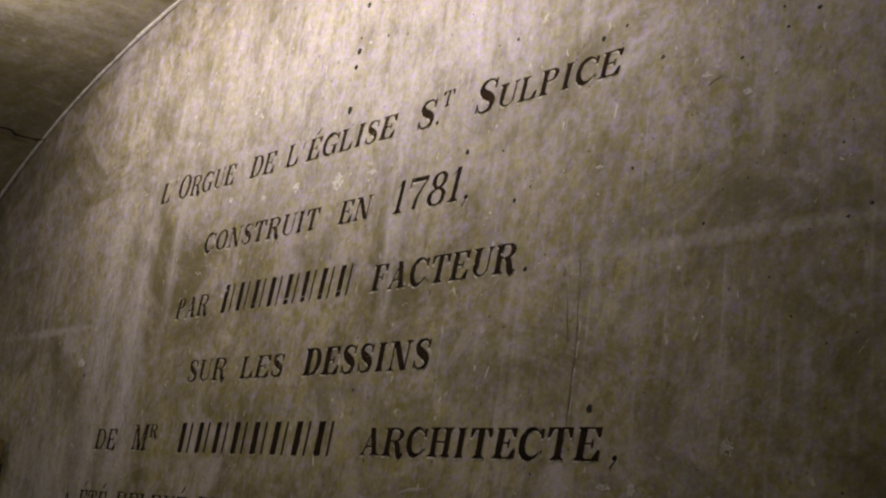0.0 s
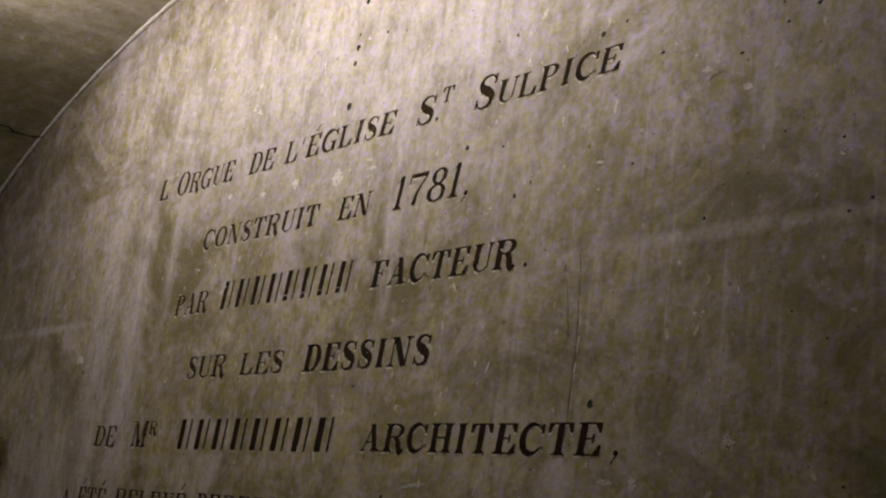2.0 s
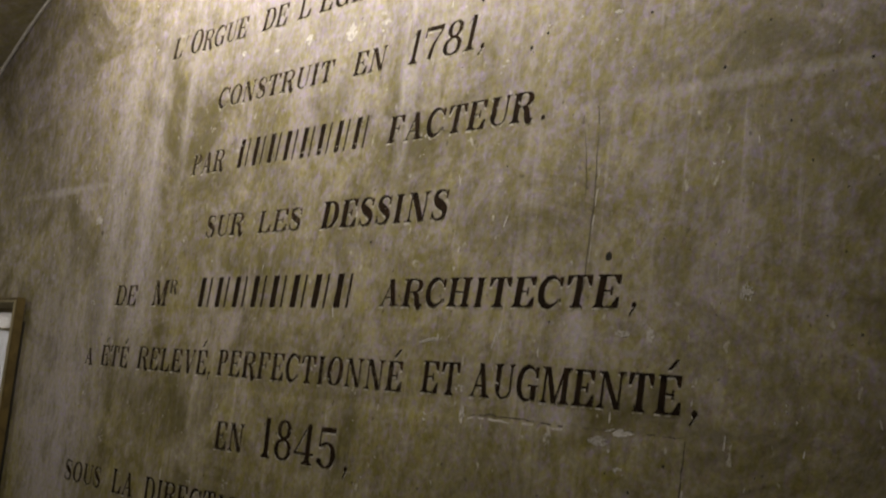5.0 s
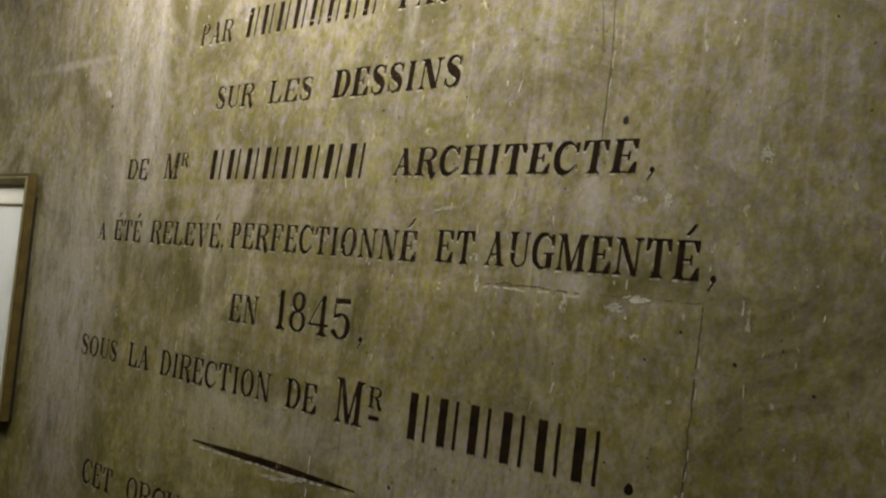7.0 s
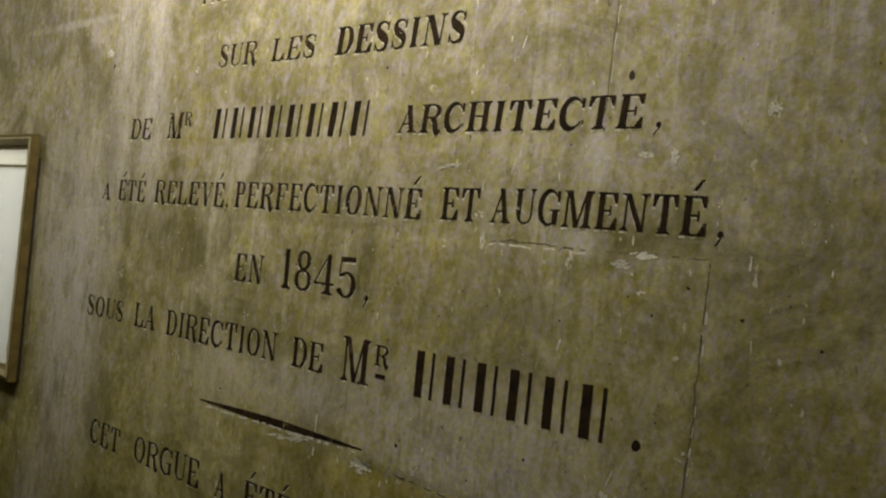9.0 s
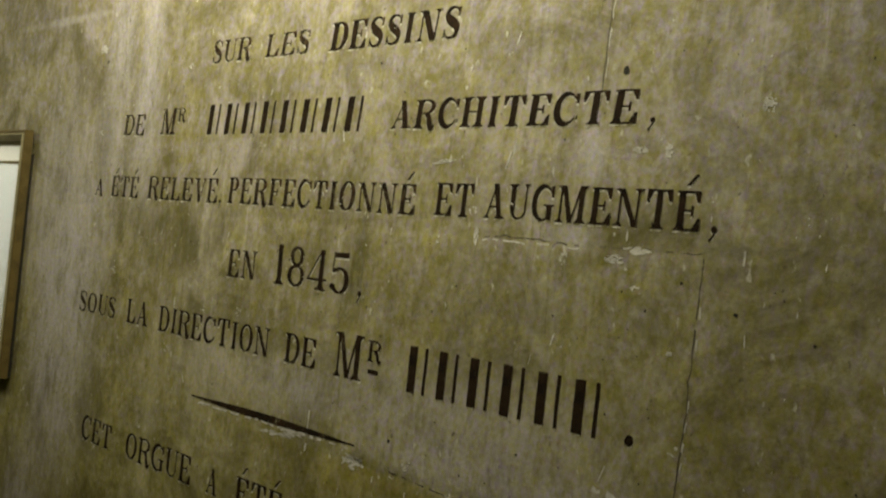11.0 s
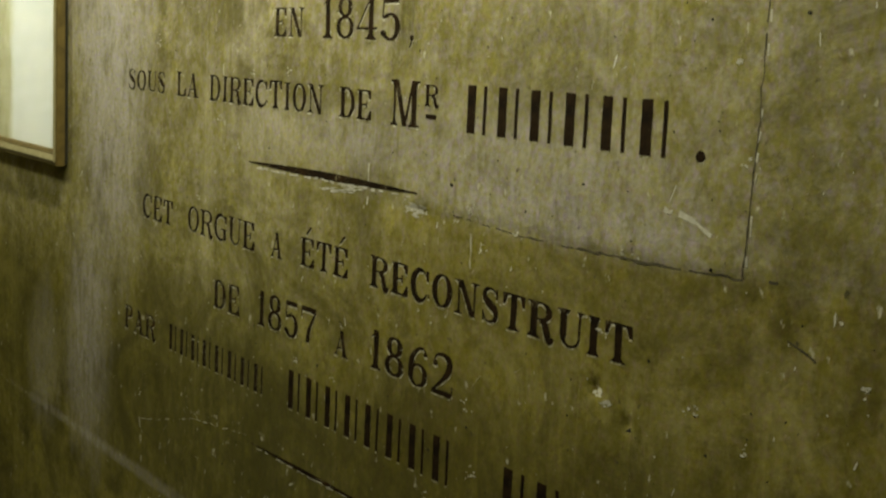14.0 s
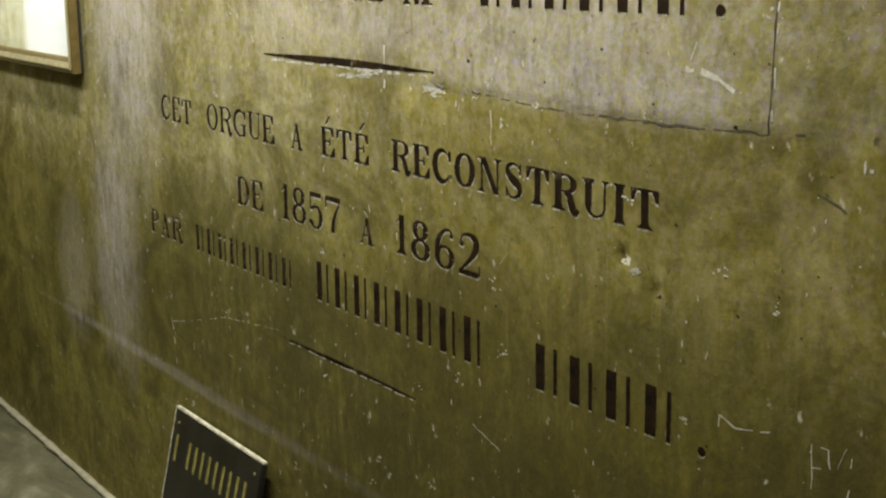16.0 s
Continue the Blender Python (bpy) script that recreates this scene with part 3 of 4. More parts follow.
        if ch in "CG":
            ring = arc(0.53, 0.5, 0.53 - s / 2, 0.5 - e, 38, 330 if ch == "C" else 300, 26)
            n = len(ring)
            self.pen(ring, [self.level + (self.stem - self.level) * max(0, math.sin(math.pi * (k / n) ** 0.95)) ** 2.2 for k in range(n)])
            self.beak(0.97, 0.97, 0.66, 0.16)
            if ch == "C":
                self.rule(0.93, 0.99, 0.22, 0.14 * self.h)
            else:
                self.post(0.92 - s, 0.04, 0.44)
                self.rule(0.56, 1.0, 0.44)
        if ch == "S":
            path = eased([(0.86, 0.78, 0.2), (0.70, 0.94, 0.25), (0.47, 0.975, 0.3), (0.24, 0.91, 0.6), (0.16, 0.76, 0.85), (0.28, 0.62, 1.0), (0.52, 0.51, 1.1), (0.76, 0.39, 1.0), (0.84, 0.24, 0.85), (0.74, 0.08, 0.55), (0.50, 0.025, 0.3), (0.27, 0.06, 0.25), (0.12, 0.24, 0.2)], 4)
            self.pen(path, [q[2] * self.stem * 0.92 for q in path])
            self.beak(0.90, 0.98, 0.68, 0.10)
            self.rule(0.07, 0.15, 0.165, 0.29 * self.h)
        if ch == "1":
            self.post(0.5 - s / 2)
            self.serif(0.08, 0.92, False, 0.5 - s / 2, 0.5 + s / 2)
            self.slant(0.12, 0.80, 0.5, 0.99, self.hair * 0.9)
        if ch == "4":
            self.post(0.70 - s / 2)
            self.serif(0.42, 0.98, False, 0.70 - s / 2, 0.70 + s / 2)
            self.slant(0.05, 0.27, 0.66, 0.99, self.hair)
            self.rule(0.0, 1.0, 0.265)
        if ch == "7":
            self.rule(0.05, 0.98, 0.93, 0.14 * self.h)
            self.rule(0.03, 0.11, 0.83, 0.30 * self.h)
            path = eased([(0.94, 0.90, 0.3), (0.72, 0.62, 0.5), (0.54, 0.34, 0.85), (0.48, 0.03, 1.05)])
            self.pen(path, [q[2] * self.stem for q in path])
        if ch == "8":
            self.pen(arc(0.5, 0.755, 0.40 - s / 2, 0.245 - e, 0, 360, 26))
            self.pen(arc(0.5, 0.27, 0.48 - s / 2, 0.27 - e, 0, 360, 26))
        if ch == "6":
            self.pen(arc(0.52, 0.29, 0.46 - s / 2, 0.29 - e, 0, 360, 28))
            path = eased([(0.88, 0.86, 0.3), (0.70, 0.97, 0.3), (0.45, 0.90, 0.5), (0.22, 0.66, 0.9), (0.06 + s / 2, 0.30, 1.0)])
            self.pen(path, [q[2] * self.stem for q in path])
            self.blob(*self.at(0.84 * self.w, 0.84 * self.h), 0.09 * self.w, 0.06 * self.h, rough=0.1)
        if ch == "5":
            self.rule(0.14, 0.88, 0.93, 0.13 * self.h)
            self.slant(0.16, 0.52, 0.17, 0.93, self.hair)
            bowl = [(0.15, 0.52)] + arc(0.50, 0.32, 0.46 - s / 2, 0.32 - e, 120, -150, 24)
            self.pen(bowl)
            self.blob(*self.at(0.16 * self.w, 0.17 * self.h), 0.12 * self.w, 0.07 * self.h, rough=0.1)
        if ch == "2":
            path = eased([(0.12, 0.72, 0.35), (0.22, 0.92, 0.35), (0.50, 0.975, 0.4), (0.78, 0.88, 0.9), (0.80, 0.66, 1.0), (0.58, 0.42, 0.6), (0.28, 0.20, 0.35), (0.08, 0.05, 0.3)])
            self.pen(path, [q[2] * self.stem for q in path])
            self.blob(*self.at(0.17 * self.w, 0.73 * self.h), 0.12 * self.w, 0.07 * self.h, rough=0.1)
            self.rule(0.06, 0.92, 0.065, 0.13 * self.h)
            self.slant(0.95, 0.05, 0.97, 0.30, self.hair * 0.7)
        if ch == "'":
            self.slant(0.3, 0.66, 0.55, 1.0, 0.085 * self.h)
        if ch in ",.":
            self.blob(*self.at(0.5 * self.w, 0.08 * self.h), 0.10 * self.h, 0.085 * self.h, rough=0.15)
            if ch == ",":
                self.slant(0.2, -0.2, 0.66, 0.06, 0.075 * self.h)


MADE = []       # letters painted so far


def letter(ch, x, z, w, h, shear, weight, parent, material):
    """One letter with a pale copy just below it, painted as the lit edge of its cut."""
    plain = ACCENT.get(ch, ch)
    MADE.append(plain)
    seed = len(MADE) * 1.37
    g = np.random.default_rng(int(seed * 100))
    unit = w / WIDTH.get(plain, 1.0)
    s = Letter().begin(x, z + g.normal(0, 0.006) * h, w, h * g.uniform(0.985, 1.02), shear + g.normal(0, 0.010), min(0.245 * unit, 0.27 * h) * weight * g.uniform(0.94, 1.06), seed)
    s.draw(plain)
    if ch == "É":
        s.slant(0.42, 1.12, 0.72, 1.40, 0.13 * h)
    if ch == "À":
        s.slant(0.55, 1.14, 0.35, 1.36, 0.10 * h)
    ob = s.build("letter", material, parent)
    s.lift = 0.00017
    s.build("lit_lip", LIT_LIP, ob, drop=0.0030)


def word(text, x0, x1, z, h, parent, shear=0.0, weight=1.0, material=None, first=1.0):
    """Capitals spread from x0 to x1; first: how much taller the leading capital stands."""
    gap = 0.13
    widths = [WIDTH.get(ACCENT.get(c, c), 1.0) * (first if k == 0 and first > 1 else 1.0) for k, c in enumerate(text)]
    unit = (x1 - x0) / (sum(widths) + gap * (len(text) - 1))
    x = x0
    for k, (c, w) in enumerate(zip(text, widths)):
        letter(c, x, z, w * unit, h * (first if k == 0 else 1.0), shear, weight, parent, material or INK)
        x += (w + gap) * unit


def name_bars(count, x0, x1, z, h, parent, shear=0.0, material=None):
    """A name kept unreadable: plain upright bars, a heavy and a light one to each letter."""
    pitch = (x1 - x0) / count
    for k in range(count):
        for at, w in ((0.22, 0.27), (0.66, 0.10)):
            s = Letter().begin(x0 + (k + at) * pitch, z, pitch, h, shear, w * pitch, k + 50.0 * z)
            s.post(-w / 2)
            ob = s.build("bar", material or INK, parent)
            # a pale copy below paints the bar's lit lower edge
            s.lift = 0.00017
            s.build("lit_lip", LIT_LIP, ob, drop=0.0030)


def line(label, x, z):
    return thing("inscription_line", label, "inscription", "lines of the wall inscription", (x, 0, z))


LOOK = "black painted serif capitals, "
L = line(LOOK + "slanted and thinly scuffed", -0.14, 2.334)
word("L'", -0.884, -0.818, 2.335, 0.047, L, 0.22, 1.0, INK_WORN)
word("ORGUE", -0.80, -0.540, 2.334, 0.044, L, 0.22, 1.0, INK_WORN, 1.2)
word("DE", -0.472, -0.373, 2.334, 0.044, L, 0.22, 0.9)
word("L'", -0.328, -0.262, 2.335, 0.044, L, 0.22, 0.9)
word("ÉGLISE", -0.250, 0.042, 2.335, 0.043, L, 0.22, 1.05, INK_WORN)
word("S", 0.108, 0.158, 2.334, 0.050, L, 0.22, 1.0)
word(".", 0.162, 0.176, 2.334, 0.044, L, 0.22, 1.0)
word("T", 0.174, 0.206, 2.363, 0.027, L, 0.22, 0.8)
word("SULPICE", 0.267, 0.604, 2.332, 0.040, L, 0.22, 1.0, None, 1.38)

L = line(LOOK + "slanted, ending in larger numerals", -0.14, 2.19)
word("CONSTRUIT", -0.628, -0.172, 2.193, 0.042, L, 0.2, 1.05, INK_WORN)
word("EN", -0.101, 0.000, 2.192, 0.043, L, 0.2, 1.0)
word("1781", 0.069, 0.256, 2.189, 0.058, L, 0.2, 0.95)
word(",", 0.265, 0.285, 2.189, 0.05, L, 0.2, 1.0)

L = line(LOOK + "slanted, with one heavier word", -0.14, 2.056)
word("PAR", -0.709, -0.563, 2.056, 0.044, L, 0.18, 1.05, INK_WORN)
name_bars(8, -0.507, -0.018, 2.056, 0.057, L, 0.18)
word("FACTEUR", 0.036, 0.418, 2.056, 0.046, L, 0.16, 1.1)
word(".", 0.436, 0.452, 2.054, 0.046, L, 0.1, 1.0)

L = line(LOOK + "the last word heavier", -0.18, 1.916)
word("SUR", -0.602, -0.440, 1.918, 0.044, L, 0.14, 1.05, INK_WORN)
word("LES", -0.379, -0.218, 1.918, 0.042, L, 0.14, 1.05, INK_WORN)
word("DESSINS", -0.147, 0.232, 1.916, 0.049, L, 0.14, 1.2)

L = line(LOOK + "wide and heavy at the end", -0.18, 1.775)
word("DE", -1.011, -0.900, 1.776, 0.045, L, 0.1, 1.0, INK_WORN)
word("M", -0.816, -0.742, 1.776, 0.054, L, 0.1, 1.0, INK_WORN)
word("R", -0.735, -0.700, 1.803, 0.028, L, 0.1, 1.05, INK_WORN)
name_bars(8, -0.599, 0.000, 1.774, 0.060, L, 0.12)
word("ARCHITECTE", 0.075, 0.642, 1.777, 0.045, L, 0.1, 1.15)
word(",", 0.662, 0.684, 1.777, 0.045, L, 0.1, 1.1)

L = line(LOOK + "the longest line, worn at its start", -0.18, 1.64)
word("A", -1.141, -1.090, 1.638, 0.038, L, 0.04, 1.0, INK_WORN)
word("ÉTÉ", -1.047, -0.897, 1.638, 0.046, L, 0.04, 1.0, INK_WORN)
word("RELEVÉ,", -0.848, -0.495, 1.638, 0.048, L, 0.04, 1.0, INK_WORN)
word("PERFECTIONNÉ", -0.470, 0.166, 1.640, 0.049, L, 0.03, 1.05, INK_WORN)
word("ET", 0.218, 0.314, 1.642, 0.050, L, 0.03, 1.0)
word("AUGMENTÉ", 0.343, 0.770, 1.643, 0.050, L, 0.03, 1.0)
word(",", 0.784, 0.806, 1.642, 0.05, L, 0.03, 1.0)

L = line(LOOK + "a short date with smudged numerals", -0.21, 1.5)
word("EN", -0.439, -0.324, 1.500, 0.053, L, 0.0, 1.05, INK_WORN)
word("1845", -0.258, 0.002, 1.500, 0.070, L, 0.0, 1.0)
word(",", 0.022, 0.044, 1.500, 0.06, L, 0.0, 1.0)

L = line(LOOK + "growing larger to the end", -0.2, 1.366)
word("SOUS", -1.158, -0.947, 1.368, 0.046, L, 0.0, 1.0, INK_WORN)
word("LA", -0.884, -0.776, 1.367, 0.050, L, 0.0, 0.9)
word("DIRECTION", -0.722, -0.247, 1.366, 0.051, L, 0.0, 0.95)
word("DE", -0.191, -0.081, 1.366, 0.051, L, 0.0, 1.0)
word("M", -0.020, 0.066, 1.364, 0.073, L, 0.0, 1.0)
word("R", 0.079, 0.119, 1.400, 0.034, L, 0.0, 1.0)
s = Sheet()
s.bar(0.084, 1.384, 0.114, 1.384, 0.007, flat=False)
s.build("dash", INK, L)
name_bars(6, 0.190, 0.652, 1.366, 0.072, L)
word(".", 0.678, 0.704, 1.366, 0.085, L, 0.0, 1.0)

L = line(LOOK + "upright and even", -0.24, 1.087)
word("CET", -1.066, -0.896, 1.084, 0.053, L, 0.0, 1.0, INK_WORN)
word("ORGUE", -0.816, -0.500, 1.085, 0.054, L, 0.0, 0.9)
word("A", -0.431, -0.384, 1.086, 0.047, L, 0.0, 0.9)
word("ÉTÉ", -0.314, -0.142, 1.087, 0.052, L, 0.0, 0.95)
word("RECONSTRUIT", -0.068, 0.592, 1.089, 0.053, L, 0.0, 1.1)

L = line(LOOK + "two dates", -0.24, 0.947)
word("DE", -0.681, -0.562, 0.944, 0.058, L, 0.0, 1.0, INK_WORN)
word("1857", -0.483, -0.247, 0.945, 0.068, L, 0.0, 0.95)
word("À", -0.179, -0.130, 0.947, 0.045, L, 0.0, 1.05, INK_WORN)
word("1862", -0.059, 0.190, 0.950, 0.066, L, 0.0, 1.05)

L = line(LOOK + "the last line, with large spaced bars", -0.25, 0.81)
word("PAR", -1.166, -0.982, 0.809, 0.055, L, 0.0, 1.0, INK_WORN)
name_bars(8, -0.910, -0.435, 0.809, 0.056, L, 0.0, INK_WORN)
name_bars(8, -0.351, 0.207, 0.810, 0.074, L)
name_bars(4, 0.323, 0.644, 0.812, 0.070, L)
word(".", 0.668, 0.690, 0.812, 0.075, L, 0.0, 1.0)


def divider(x0, x1, z0, z1, thick, label):
    """A painted rule that swells in the middle."""
    s = Sheet()
    n = 24
    pts = []
    for k in range(n + 1):
        u = k / n
        hgt = thick * (0.18 + 0.82 * math.sin(math.pi * u) ** 1.2)
        cx, cz = x0 + (x1 - x0) * u, z0 + (z1 - z0) * u
        pts += [(cx, cz - hgt / 2), (cx, cz + hgt / 2)]
    s.add(pts, [(2 * k, 2 * k + 2, 2 * k + 3, 2 * k + 1) for k in range(n)])
    ob = s.build("divider_rule", INK, None)
    return tagged(ob, label, "rule", "rules between the inscriptions")


divider(-0.532, 0.067, 1.257, 1.260, 0.014, "black swelled rule painted on the wall under the upper text")
divider(-0.492, -0.002, 0.703, 0.706, 0.008, "thin black swelled rule painted on the wall under the last line")

# ---- holes, chips and scratches in the wall ----
for x, z, r in ((0.956, 2.345, 0.005), (0.91, 2.33, 0.004), (0.691, 2.338, 0.006), (0.837, 2.303, 0.004), (0.612, 2.404, 0.004), (0.363, 2.442, 0.005), (0.316, 2.442, 0.0035), (0.652, 2.182, 0.004),
                (0.435, 2.188, 0.0045), (1.006, 2.16, 0.004), (0.916, 2.183, 0.003), (1.02, 2.067, 0.004), (-1.14, 1.949, 0.008), (-0.45, 1.29, 0.004), (0.164, 1.284, 0.005), (0.475, 1.317, 0.0035),
                (0.565, 1.317, 0.003), (0.624, 1.104, 0.0035), (0.721, 1.238, 0.004), (0.593, 1.004, 0.007), (0.752, 1.578, 0.004), (0.843, 1.547, 0.004), (0.352, 1.265, 0.003), (0.23, 0.916, 0.004)):
    s = Sheet()
    s.blob(x, z, r * 0.7, r * 0.5, 0.3, rough=0.9)
    s.build("wall_pock", HOLE, wall_north)
for x, z, r in ((-0.116, 2.415, 0.0075), (-0.116, 2.500, 0.005), (-0.113, 2.531, 0.0065), (-0.101, 2.621, 0.006), (0.615, 1.847, 0.006), (0.52, 2.34, 0.004), (0.565, 2.395, 0.004), (-0.02, 2.54, 0.003), (0.265, 2.27, 0.004), (0.40, 2.17, 0.0035)):
    s = Sheet()
    s.blob(x, z, r, r * 1.05, rough=0.3)
    s.build("nail_hole", HOLE, wall_north)
for x, z, rx, rz, turn in ((0.863, 1.796, 0.010, 0.010, 0), (0.545, 1.03, 0.014, 0.005, 0.1), (0.40, 1.745, 0.003, 0.016, -0.25), (0.23, 1.725, 0.03, 0.003, 0.1), (0.06, 1.233, 0.035, 0.012, 0), (-0.14, 1.247, 0.035, 0.006, 0), (-0.19, 1.238, 0.06, 0.004, 0.05), (0.63, 1.60, 0.02, 0.006, 0)):
    s = Sheet(0.0002)
    for k in range(60):
        a, r = rng.uniform(0, 6.28), rng.uniform(0, 1) ** 0.7
        u, w = rx * r * math.cos(a), rz * r * math.sin(a)
        q = rng.uniform(0.05, 0.20)
        s.blob(x + u * math.cos(turn) - w * math.sin(turn), z + u * math.sin(turn) + w * math.cos(turn), rx * q, rz * q, turn, 0.9, 9)
    s.build("plaster_chip", PALE, wall_north)


for x, z, rx, rz in ((-0.271, 2.286, 0.015, 0.011), (-0.121, 2.277, 0.022, 0.018), (-0.01, 2.278, 0.022, 0.005), (-0.02, 2.296, 0.012, 0.004), (-0.535, 2.298, 0.010, 0.007), (-0.394, 2.283, 0.010, 0.007),
                     (0.78, 2.293, 0.012, 0.005), (0.852, 2.254, 0.010, 0.005), (0.894, 2.274, 0.004, 0.005), (0.508, 2.201, 0.005, 0.003), (0.585, 2.195, 0.010, 0.0035), (-1.17, 1.98, 0.025, 0.012),
                     (0.527, 1.042, 0.012, 0.009), (0.708, 1.743, 0.008, 0.012), (0.658, 1.743, 0.016, 0.006), (0.744, 1.49, 0.007, 0.004), (0.668, 1.613, 0.028, 0.006), (0.33, 1.615, 0.008, 0.014)):
    s = Sheet(0.00025)
    for k in range(34):
        a, r = rng.uniform(0, 6.28), rng.uniform(0, 1) ** 0.6
        q = rng.uniform(0.07, 0.26)
        s.blob(x + rx * r * math.cos(a) * 0.8, z + rz * r * math.sin(a) * 0.8, rx * q, rz * q, 0, 0.8, 9)
    s.build("plaster_chip", PALE, wall_north)


def crack(points, width, name, material, seed, gaps=0.0):
    """A ragged thin strip along a broken line, with gaps where it has been filled."""
    s = Sheet(0.0002)
    g = np.random.default_rng(seed)
    run = []
    for (xa, za), (xb, zb) in zip(points, points[1:]):
        n = max(2, int(math.hypot(xb - xa, zb - za) / 0.012))
        run += [(xa + (xb - xa) * k / n, za + (zb - za) * k / n) for k in range(n)]
    run.append(points[-1])
    run = [(x + g.normal(0, 0.0009), z + g.normal(0, 0.0009)) for x, z in run]
    for (xa, za), (xb, zb) in zip(run, run[1:]):
        if g.random() < gaps:
            continue
        dx, dz = xb - xa, zb - za
        d = math.hypot(dx, dz)
        w = width * g.uniform(0.55, 1.2) / 2
        px, pz = -dz / d * w, dx / d * w
        s.add([(xa - px, za - pz), (xb - px, zb - pz), (xb + px, zb + pz), (xa + px, za + pz)], [(0, 1, 2, 3)])
    return s.build(name, material, wall_north) if s.v else None


for pts, w, gaps, seed in (
        ([(0.783, 1.61), (0.781, 1.424), (0.772, 1.236)], 0.0022, 0.08, 1),
        ([(0.772, 1.234), (0.62, 1.230), (0.47, 1.228)], 0.0032, 0.04, 2), ([(0.46, 1.228), (0.33, 1.229), (0.17, 1.238)], 0.0020, 0.4, 7),
        ([(0.811, 2.286), (0.796, 2.282), (0.782, 2.275)], 0.0022, 0.0, 8), ([(0.828, 1.238), (0.80, 1.236)], 0.003, 0.1, 9), ([(0.848, 1.175), (0.868, 1.168), (0.89, 1.159)], 0.0028, 0.1, 10),
        ([(0.35, 1.617), (0.45, 1.618), (0.56, 1.613)], 0.0020, 0.3, 3), ([(0.6, 1.614), (0.78, 1.616)], 0.0014, 0.4, 4),
        ([(0.566, 2.06), (0.575, 1.94), (0.572, 1.80)], 0.0017, 0.1, 5), ([(0.535, 2.05), (0.552, 1.98), (0.556, 1.93)], 0.0014, 0.2, 6)):
    crack(pts, w, "crack", JOINT, seed, gaps)
for pts, w, gaps, seed in (
        ([(0.786, 1.55), (0.784, 1.424), (0.777, 1.25)], 0.003, 0.4, 11), ([(0.579, 1.97), (0.5765, 1.84)], 0.002, 0.3, 12),
        ([(0.345, 1.613), (0.56, 1.609)], 0.0022, 0.55, 13),
        ([(-1.076, 0.616), (-1.062, 0.59), (-1.060, 0.555)], 0.004, 0.1, 17), ([(0.382, 1.715), (0.392, 1.740)], 0.003, 0.0, 27), ([(0.606, 2.265), (0.608, 2.285)], 0.004, 0.0, 28),
        ([(-0.083, 1.295), (-0.086, 1.225)], 0.004, 0.2, 29), ([(-1.08, 0.605), (-0.755, 0.686), (-0.503, 0.713)], 0.0016, 0.5, 30), ([(0.165, 0.709), (0.277, 0.673)], 0.0014, 0.5, 31), ([(0.846, 1.605), (0.848, 1.625)], 0.003, 0.0, 32), ([(0.219, 1.215), (0.219, 1.16)], 0.0025, 0.2, 18),
        ([(0.705, 0.83), (0.708, 0.877), (0.735, 0.866), (0.793, 0.877)], 0.002, 0.25, 19),
        ([(0.86, 0.826), (0.859, 0.881), (0.884, 0.883), (0.886, 0.86), (0.862, 0.853)], 0.002, 0.25, 20), ([(0.915, 0.82), (0.917, 0.882)], 0.002, 0.3, 21),
        ([(0.660, 1.300), (0.690, 1.293), (0.717, 1.280)], 0.0075, 0.0, 24), ([(0.634, 1.303), (0.650, 1.300)], 0.007, 0.0, 25), ([(0.645, 1.315), (0.652, 1.335)], 0.003, 0.1, 26), ([(-0.525, 1.248), (-0.2, 1.250), (0.06, 1.252)], 0.0045, 0.35, 22), ([(-0.48, 0.699), (-0.01, 0.7015)], 0.0025, 0.3, 23)):
    crack(pts, w, "scratch_and_lit_edge", PALE, seed, gaps)
flecks = Sheet(0.0002)
pits = Sheet(0.0002)
for k in range(1300):
    x, z = rng.uniform(-1.6, 1.1), rng.uniform(0.2, 2.75)
    r = rng.uniform(0.0007, 0.0019) * (1.6 if rng.random() < 0.1 else 1)
    if rng.random() < 0.5:
        flecks.blob(x, z, r, r * (rng.uniform(2, 6) if rng.random() < 0.2 else rng.uniform(0.5, 1.3)), rng.uniform(-0.4, 0.4), 0.9, 9)
    else:
        pits.blob(x, z, r, r * 0.9, 0, 0.7, 8)
for k in range(70):     # hairline scratches
    x, z = rng.uniform(-1.5, 1.05), rng.uniform(0.3, 2.5)
    d, a, w = rng.uniform(0.006, 0.03), rng.normal(1.45, 0.5), rng.uniform(0.0004, 0.0010)
    flecks.bar(x, z, x + d * math.cos(a), z + d * abs(math.sin(a)) + 0.001, w)
for k in range(90):     # clusters of small chips
    x, z = rng.uniform(-1.5, 1.05), rng.uniform(0.3, 2.5)
    for m in range(rng.integers(3, 9)):
        q = rng.uniform(0.0006, 0.0022)
        flecks.blob(x + rng.normal(0, 0.007), z + rng.normal(0, 0.005), q * rng.uniform(1, 2), q, rng.uniform(-0.5, 0.5), 0.9, 8)
tagged(flecks.build("paint_flecks", PALE, wall_north), kind="stuff")
tagged(pits.build("wall_pits", HOLE, wall_north), kind="stuff")


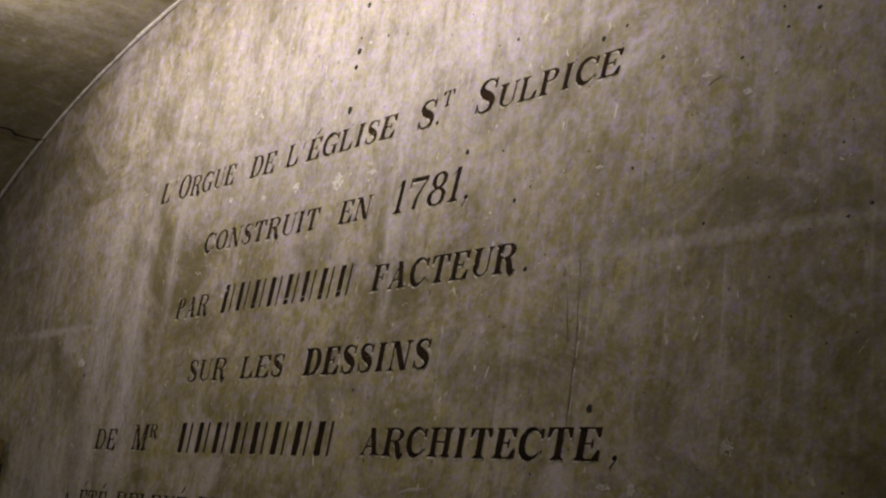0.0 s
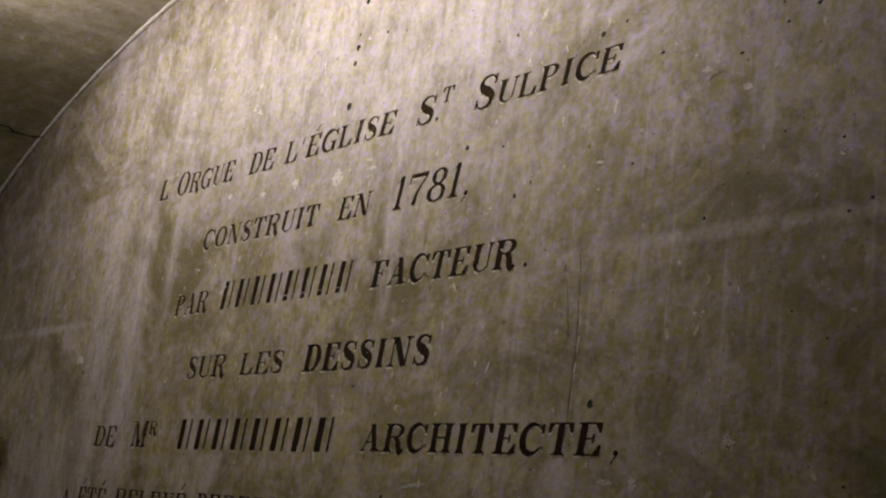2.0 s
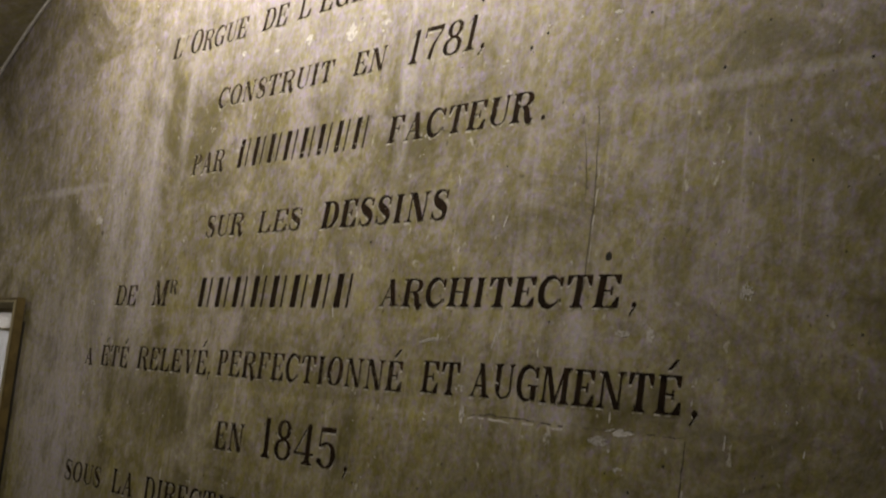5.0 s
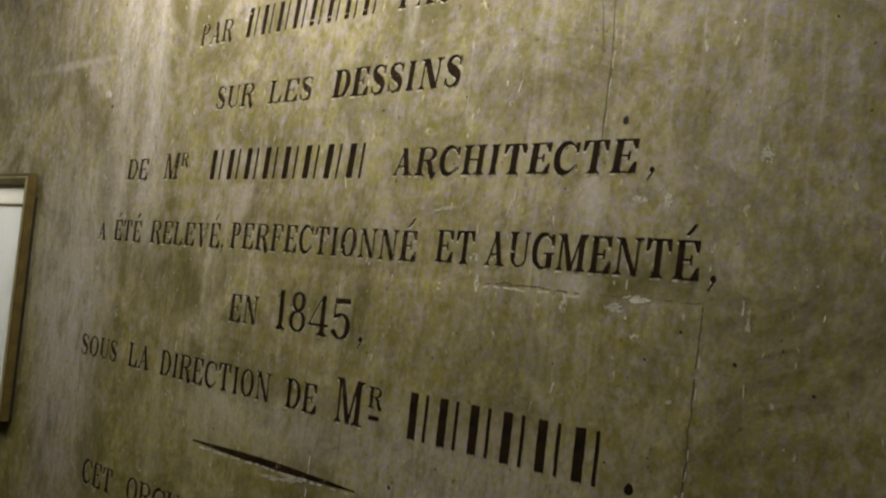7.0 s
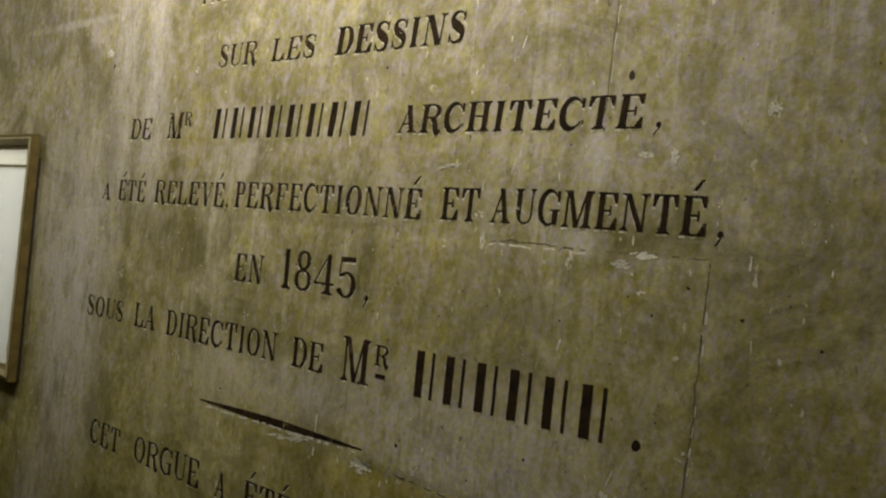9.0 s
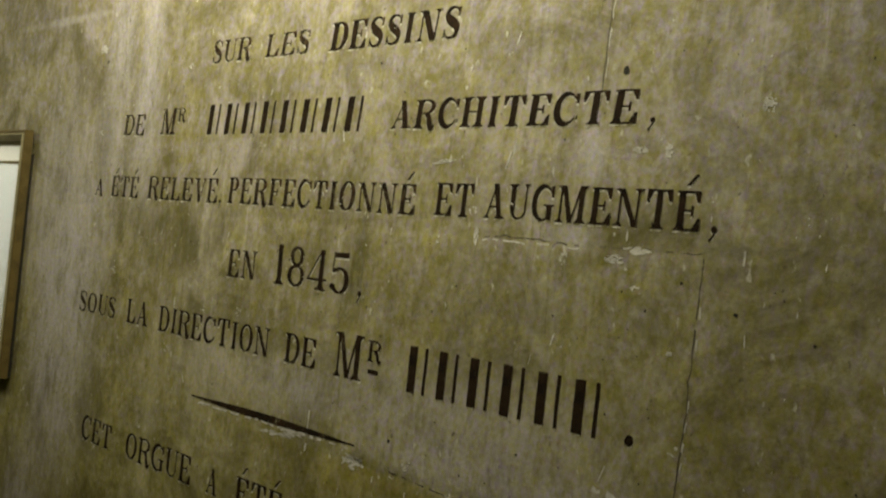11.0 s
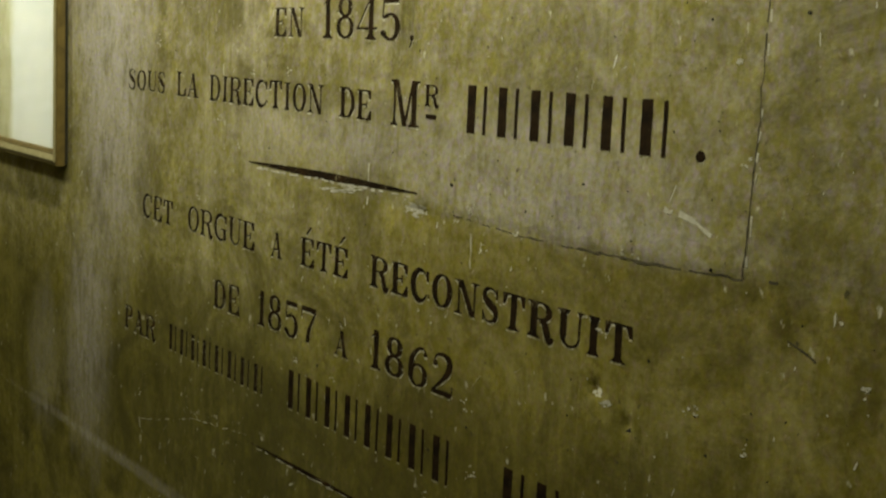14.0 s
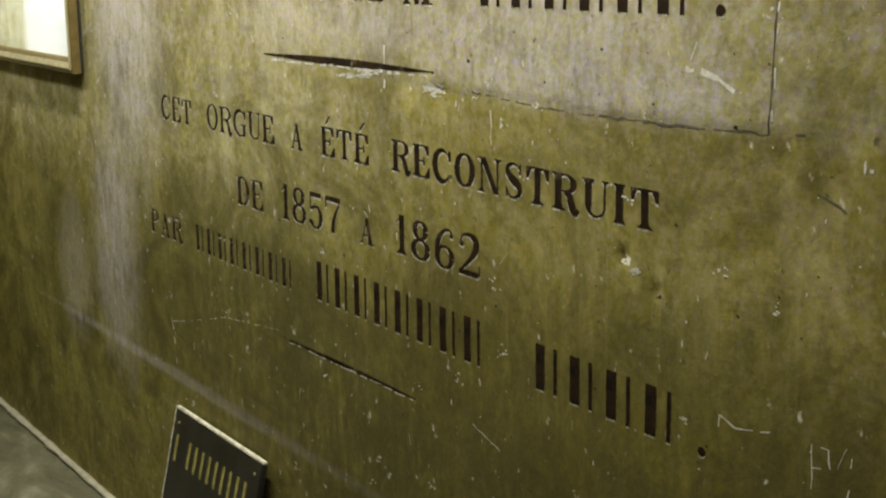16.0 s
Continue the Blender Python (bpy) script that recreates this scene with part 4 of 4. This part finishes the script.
# ---- framed print ----
def framed_print():
    top = thing("framed_print", "brown wooden frame with pale print under glass on the wall", "picture frame", "", (-2.440, -0.008, 1.152))
    W, H, D = 0.875, 0.640, 0.024

    def rail(x0, z0, x1, z1, inx, inz, profile, name, material, label=""):
        """A mitred length whose section runs inwards (u) and out from the wall (v)."""
        v, f = [], []
        along = Vector((x1 - x0, 0, z1 - z0)).normalized()
        inward = Vector((inx, 0, inz))
        for end, sign in ((Vector((x0, 0, z0)), 1), (Vector((x1, 0, z1)), -1)):
            for u, w in profile:
                v.append(end + inward * u + along * u * sign + Vector((0, -w, 0)))
        k = len(profile)
        for i in range(k):
            f.append((i, (i + 1) % k, k + (i + 1) % k, k + i))
        f += [tuple(range(k - 1, -1, -1)), tuple(range(k, 2 * k))]
        ob = mesh_object(name, v, f, material, top)
        return tagged(ob, label)

    body = [(0, 0.0), (0, D - 0.004), (0.002, D - 0.002), (0.0085, D - 0.002), (0.0085, 0.0)]
    bead = [(0.0087, 0.004), (0.0087, D - 0.002), (0.011, D + 0.002), (0.014, D + 0.002), (0.027, D - 0.005), (0.027, 0.004)]
    lip = [(0.0272, 0.004), (0.0272, D - 0.006), (0.029, D - 0.005), (0.032, D - 0.009), (0.037, D - 0.012), (0.040, D - 0.016), (0.040, 0.004)]
    for x0, z0, x1, z1, ix, iz in ((0, 0, W, 0, 0, 1), (W, 0, W, H, -1, 0), (W, H, 0, H, 0, -1), (0, H, 0, 0, 1, 0)):
        rail(x0, z0, x1, z1, ix, iz, body, "rail", FRAME_WOOD)
        rail(x0, z0, x1, z1, ix, iz, bead, "bead", FRAME_PALE, "worn gilt bead")
        rail(x0, z0, x1, z1, ix, iz, lip, "liner", FRAME_WOOD, "dark inner moulding")
    sheet = part("print", box(0.038, W - 0.038, -0.008, -0.005, 0.038, H - 0.038), PRINT, top, "pale paper print with a darker mottled far part")
    part("mount", box(0.041, W - 0.041, -0.0106, -0.0082, H - 0.080, H - 0.041, 0.0006), PRINT_MOUNT, top, "white card mount strip")
    part("mount_edge", box(0.041, W - 0.041, -0.0109, -0.0082, H - 0.0865, H - 0.0805), FRAME_WOOD, top, "dark line under the mount")
    # black slab added in place of the shadow gap beside the frame
    part("gap_shadow", box(0.02, W - 0.002, 0.0005, 0.0085, 0.004, H - 0.06), HOLE, top, "dark slab standing for the shadow behind the frame")
    g = Nodes("picture_glass")
    glass = g.done((1, 1, 1), 0.03, Transmission_Weight=1.0, IOR=1.45)
    pane = part("glass", box(0.0385, W - 0.0385, -0.0135, -0.0115, 0.0385, H - 0.0385), glass, top, "clear glass")
    pane.visible_shadow = False
    return top


framed_print()


# ---- leaning name board ----
def name_board():
    top = thing("name_board", "black painted board with chipped pale edges, leaning on the wall", "sign", "", (-1.024, -0.105, 0.004))
    W, H, D = 0.455, 0.425, 0.011
    part("panel", box(0.004, W - 0.004, -D, 0, 0.004, H - 0.006, 0.002), BOARD, top)
    for x0, x1, z0, z1, mat, lab in ((0, W, H - 0.0055, H, BOARD_EDGE, "chipped pale edge"), (0, 0.0035, 0.0, H - 0.006, BOARD_EDGE, "chipped pale edge"), (W - 0.0035, W, 0.0, H - 0.006, BOARD, ""), (0.004, W - 0.004, 0, 0.0035, BOARD, "")):
        part("edge_strip", box(x0, x1, -D - 0.001, 0.0005, z0, z1, 0.0012), mat, top, lab)
    for x in (0.03, W - 0.03):
        bm = bmesh.new()
        bmesh.ops.create_cone(bm, cap_ends=True, segments=10, radius1=0.005, radius2=0.0035, depth=0.003, matrix=pose(x, -D - 0.0015, H - 0.035, 90))
        part("screw", bm, SCREW, top, "tarnished screw")
    pitch = (W - 0.06) / 11
    for k in range(11):
        if k != 1:
            part("bar", box(0.03 + k * pitch, 0.03 + (k + 0.3) * pitch, -D - 0.0012, -D + 0.0005, H - 0.122, H - 0.062), GILT, top, "dull gold bar")
    for x0, x1, z in ((0.10, 0.35, 0.20), (0.06, 0.39, 0.13), (0.14, 0.31, 0.07)):
        part("bar", box(x0, x1, -D - 0.0012, -D + 0.0005, z, z + 0.022), GILT, top, "dull gold bar")
    top.matrix_world = pose(-1.024, -0.105, 0.004) @ pose(0, 0, 0, -13.0)
    return top


name_board()
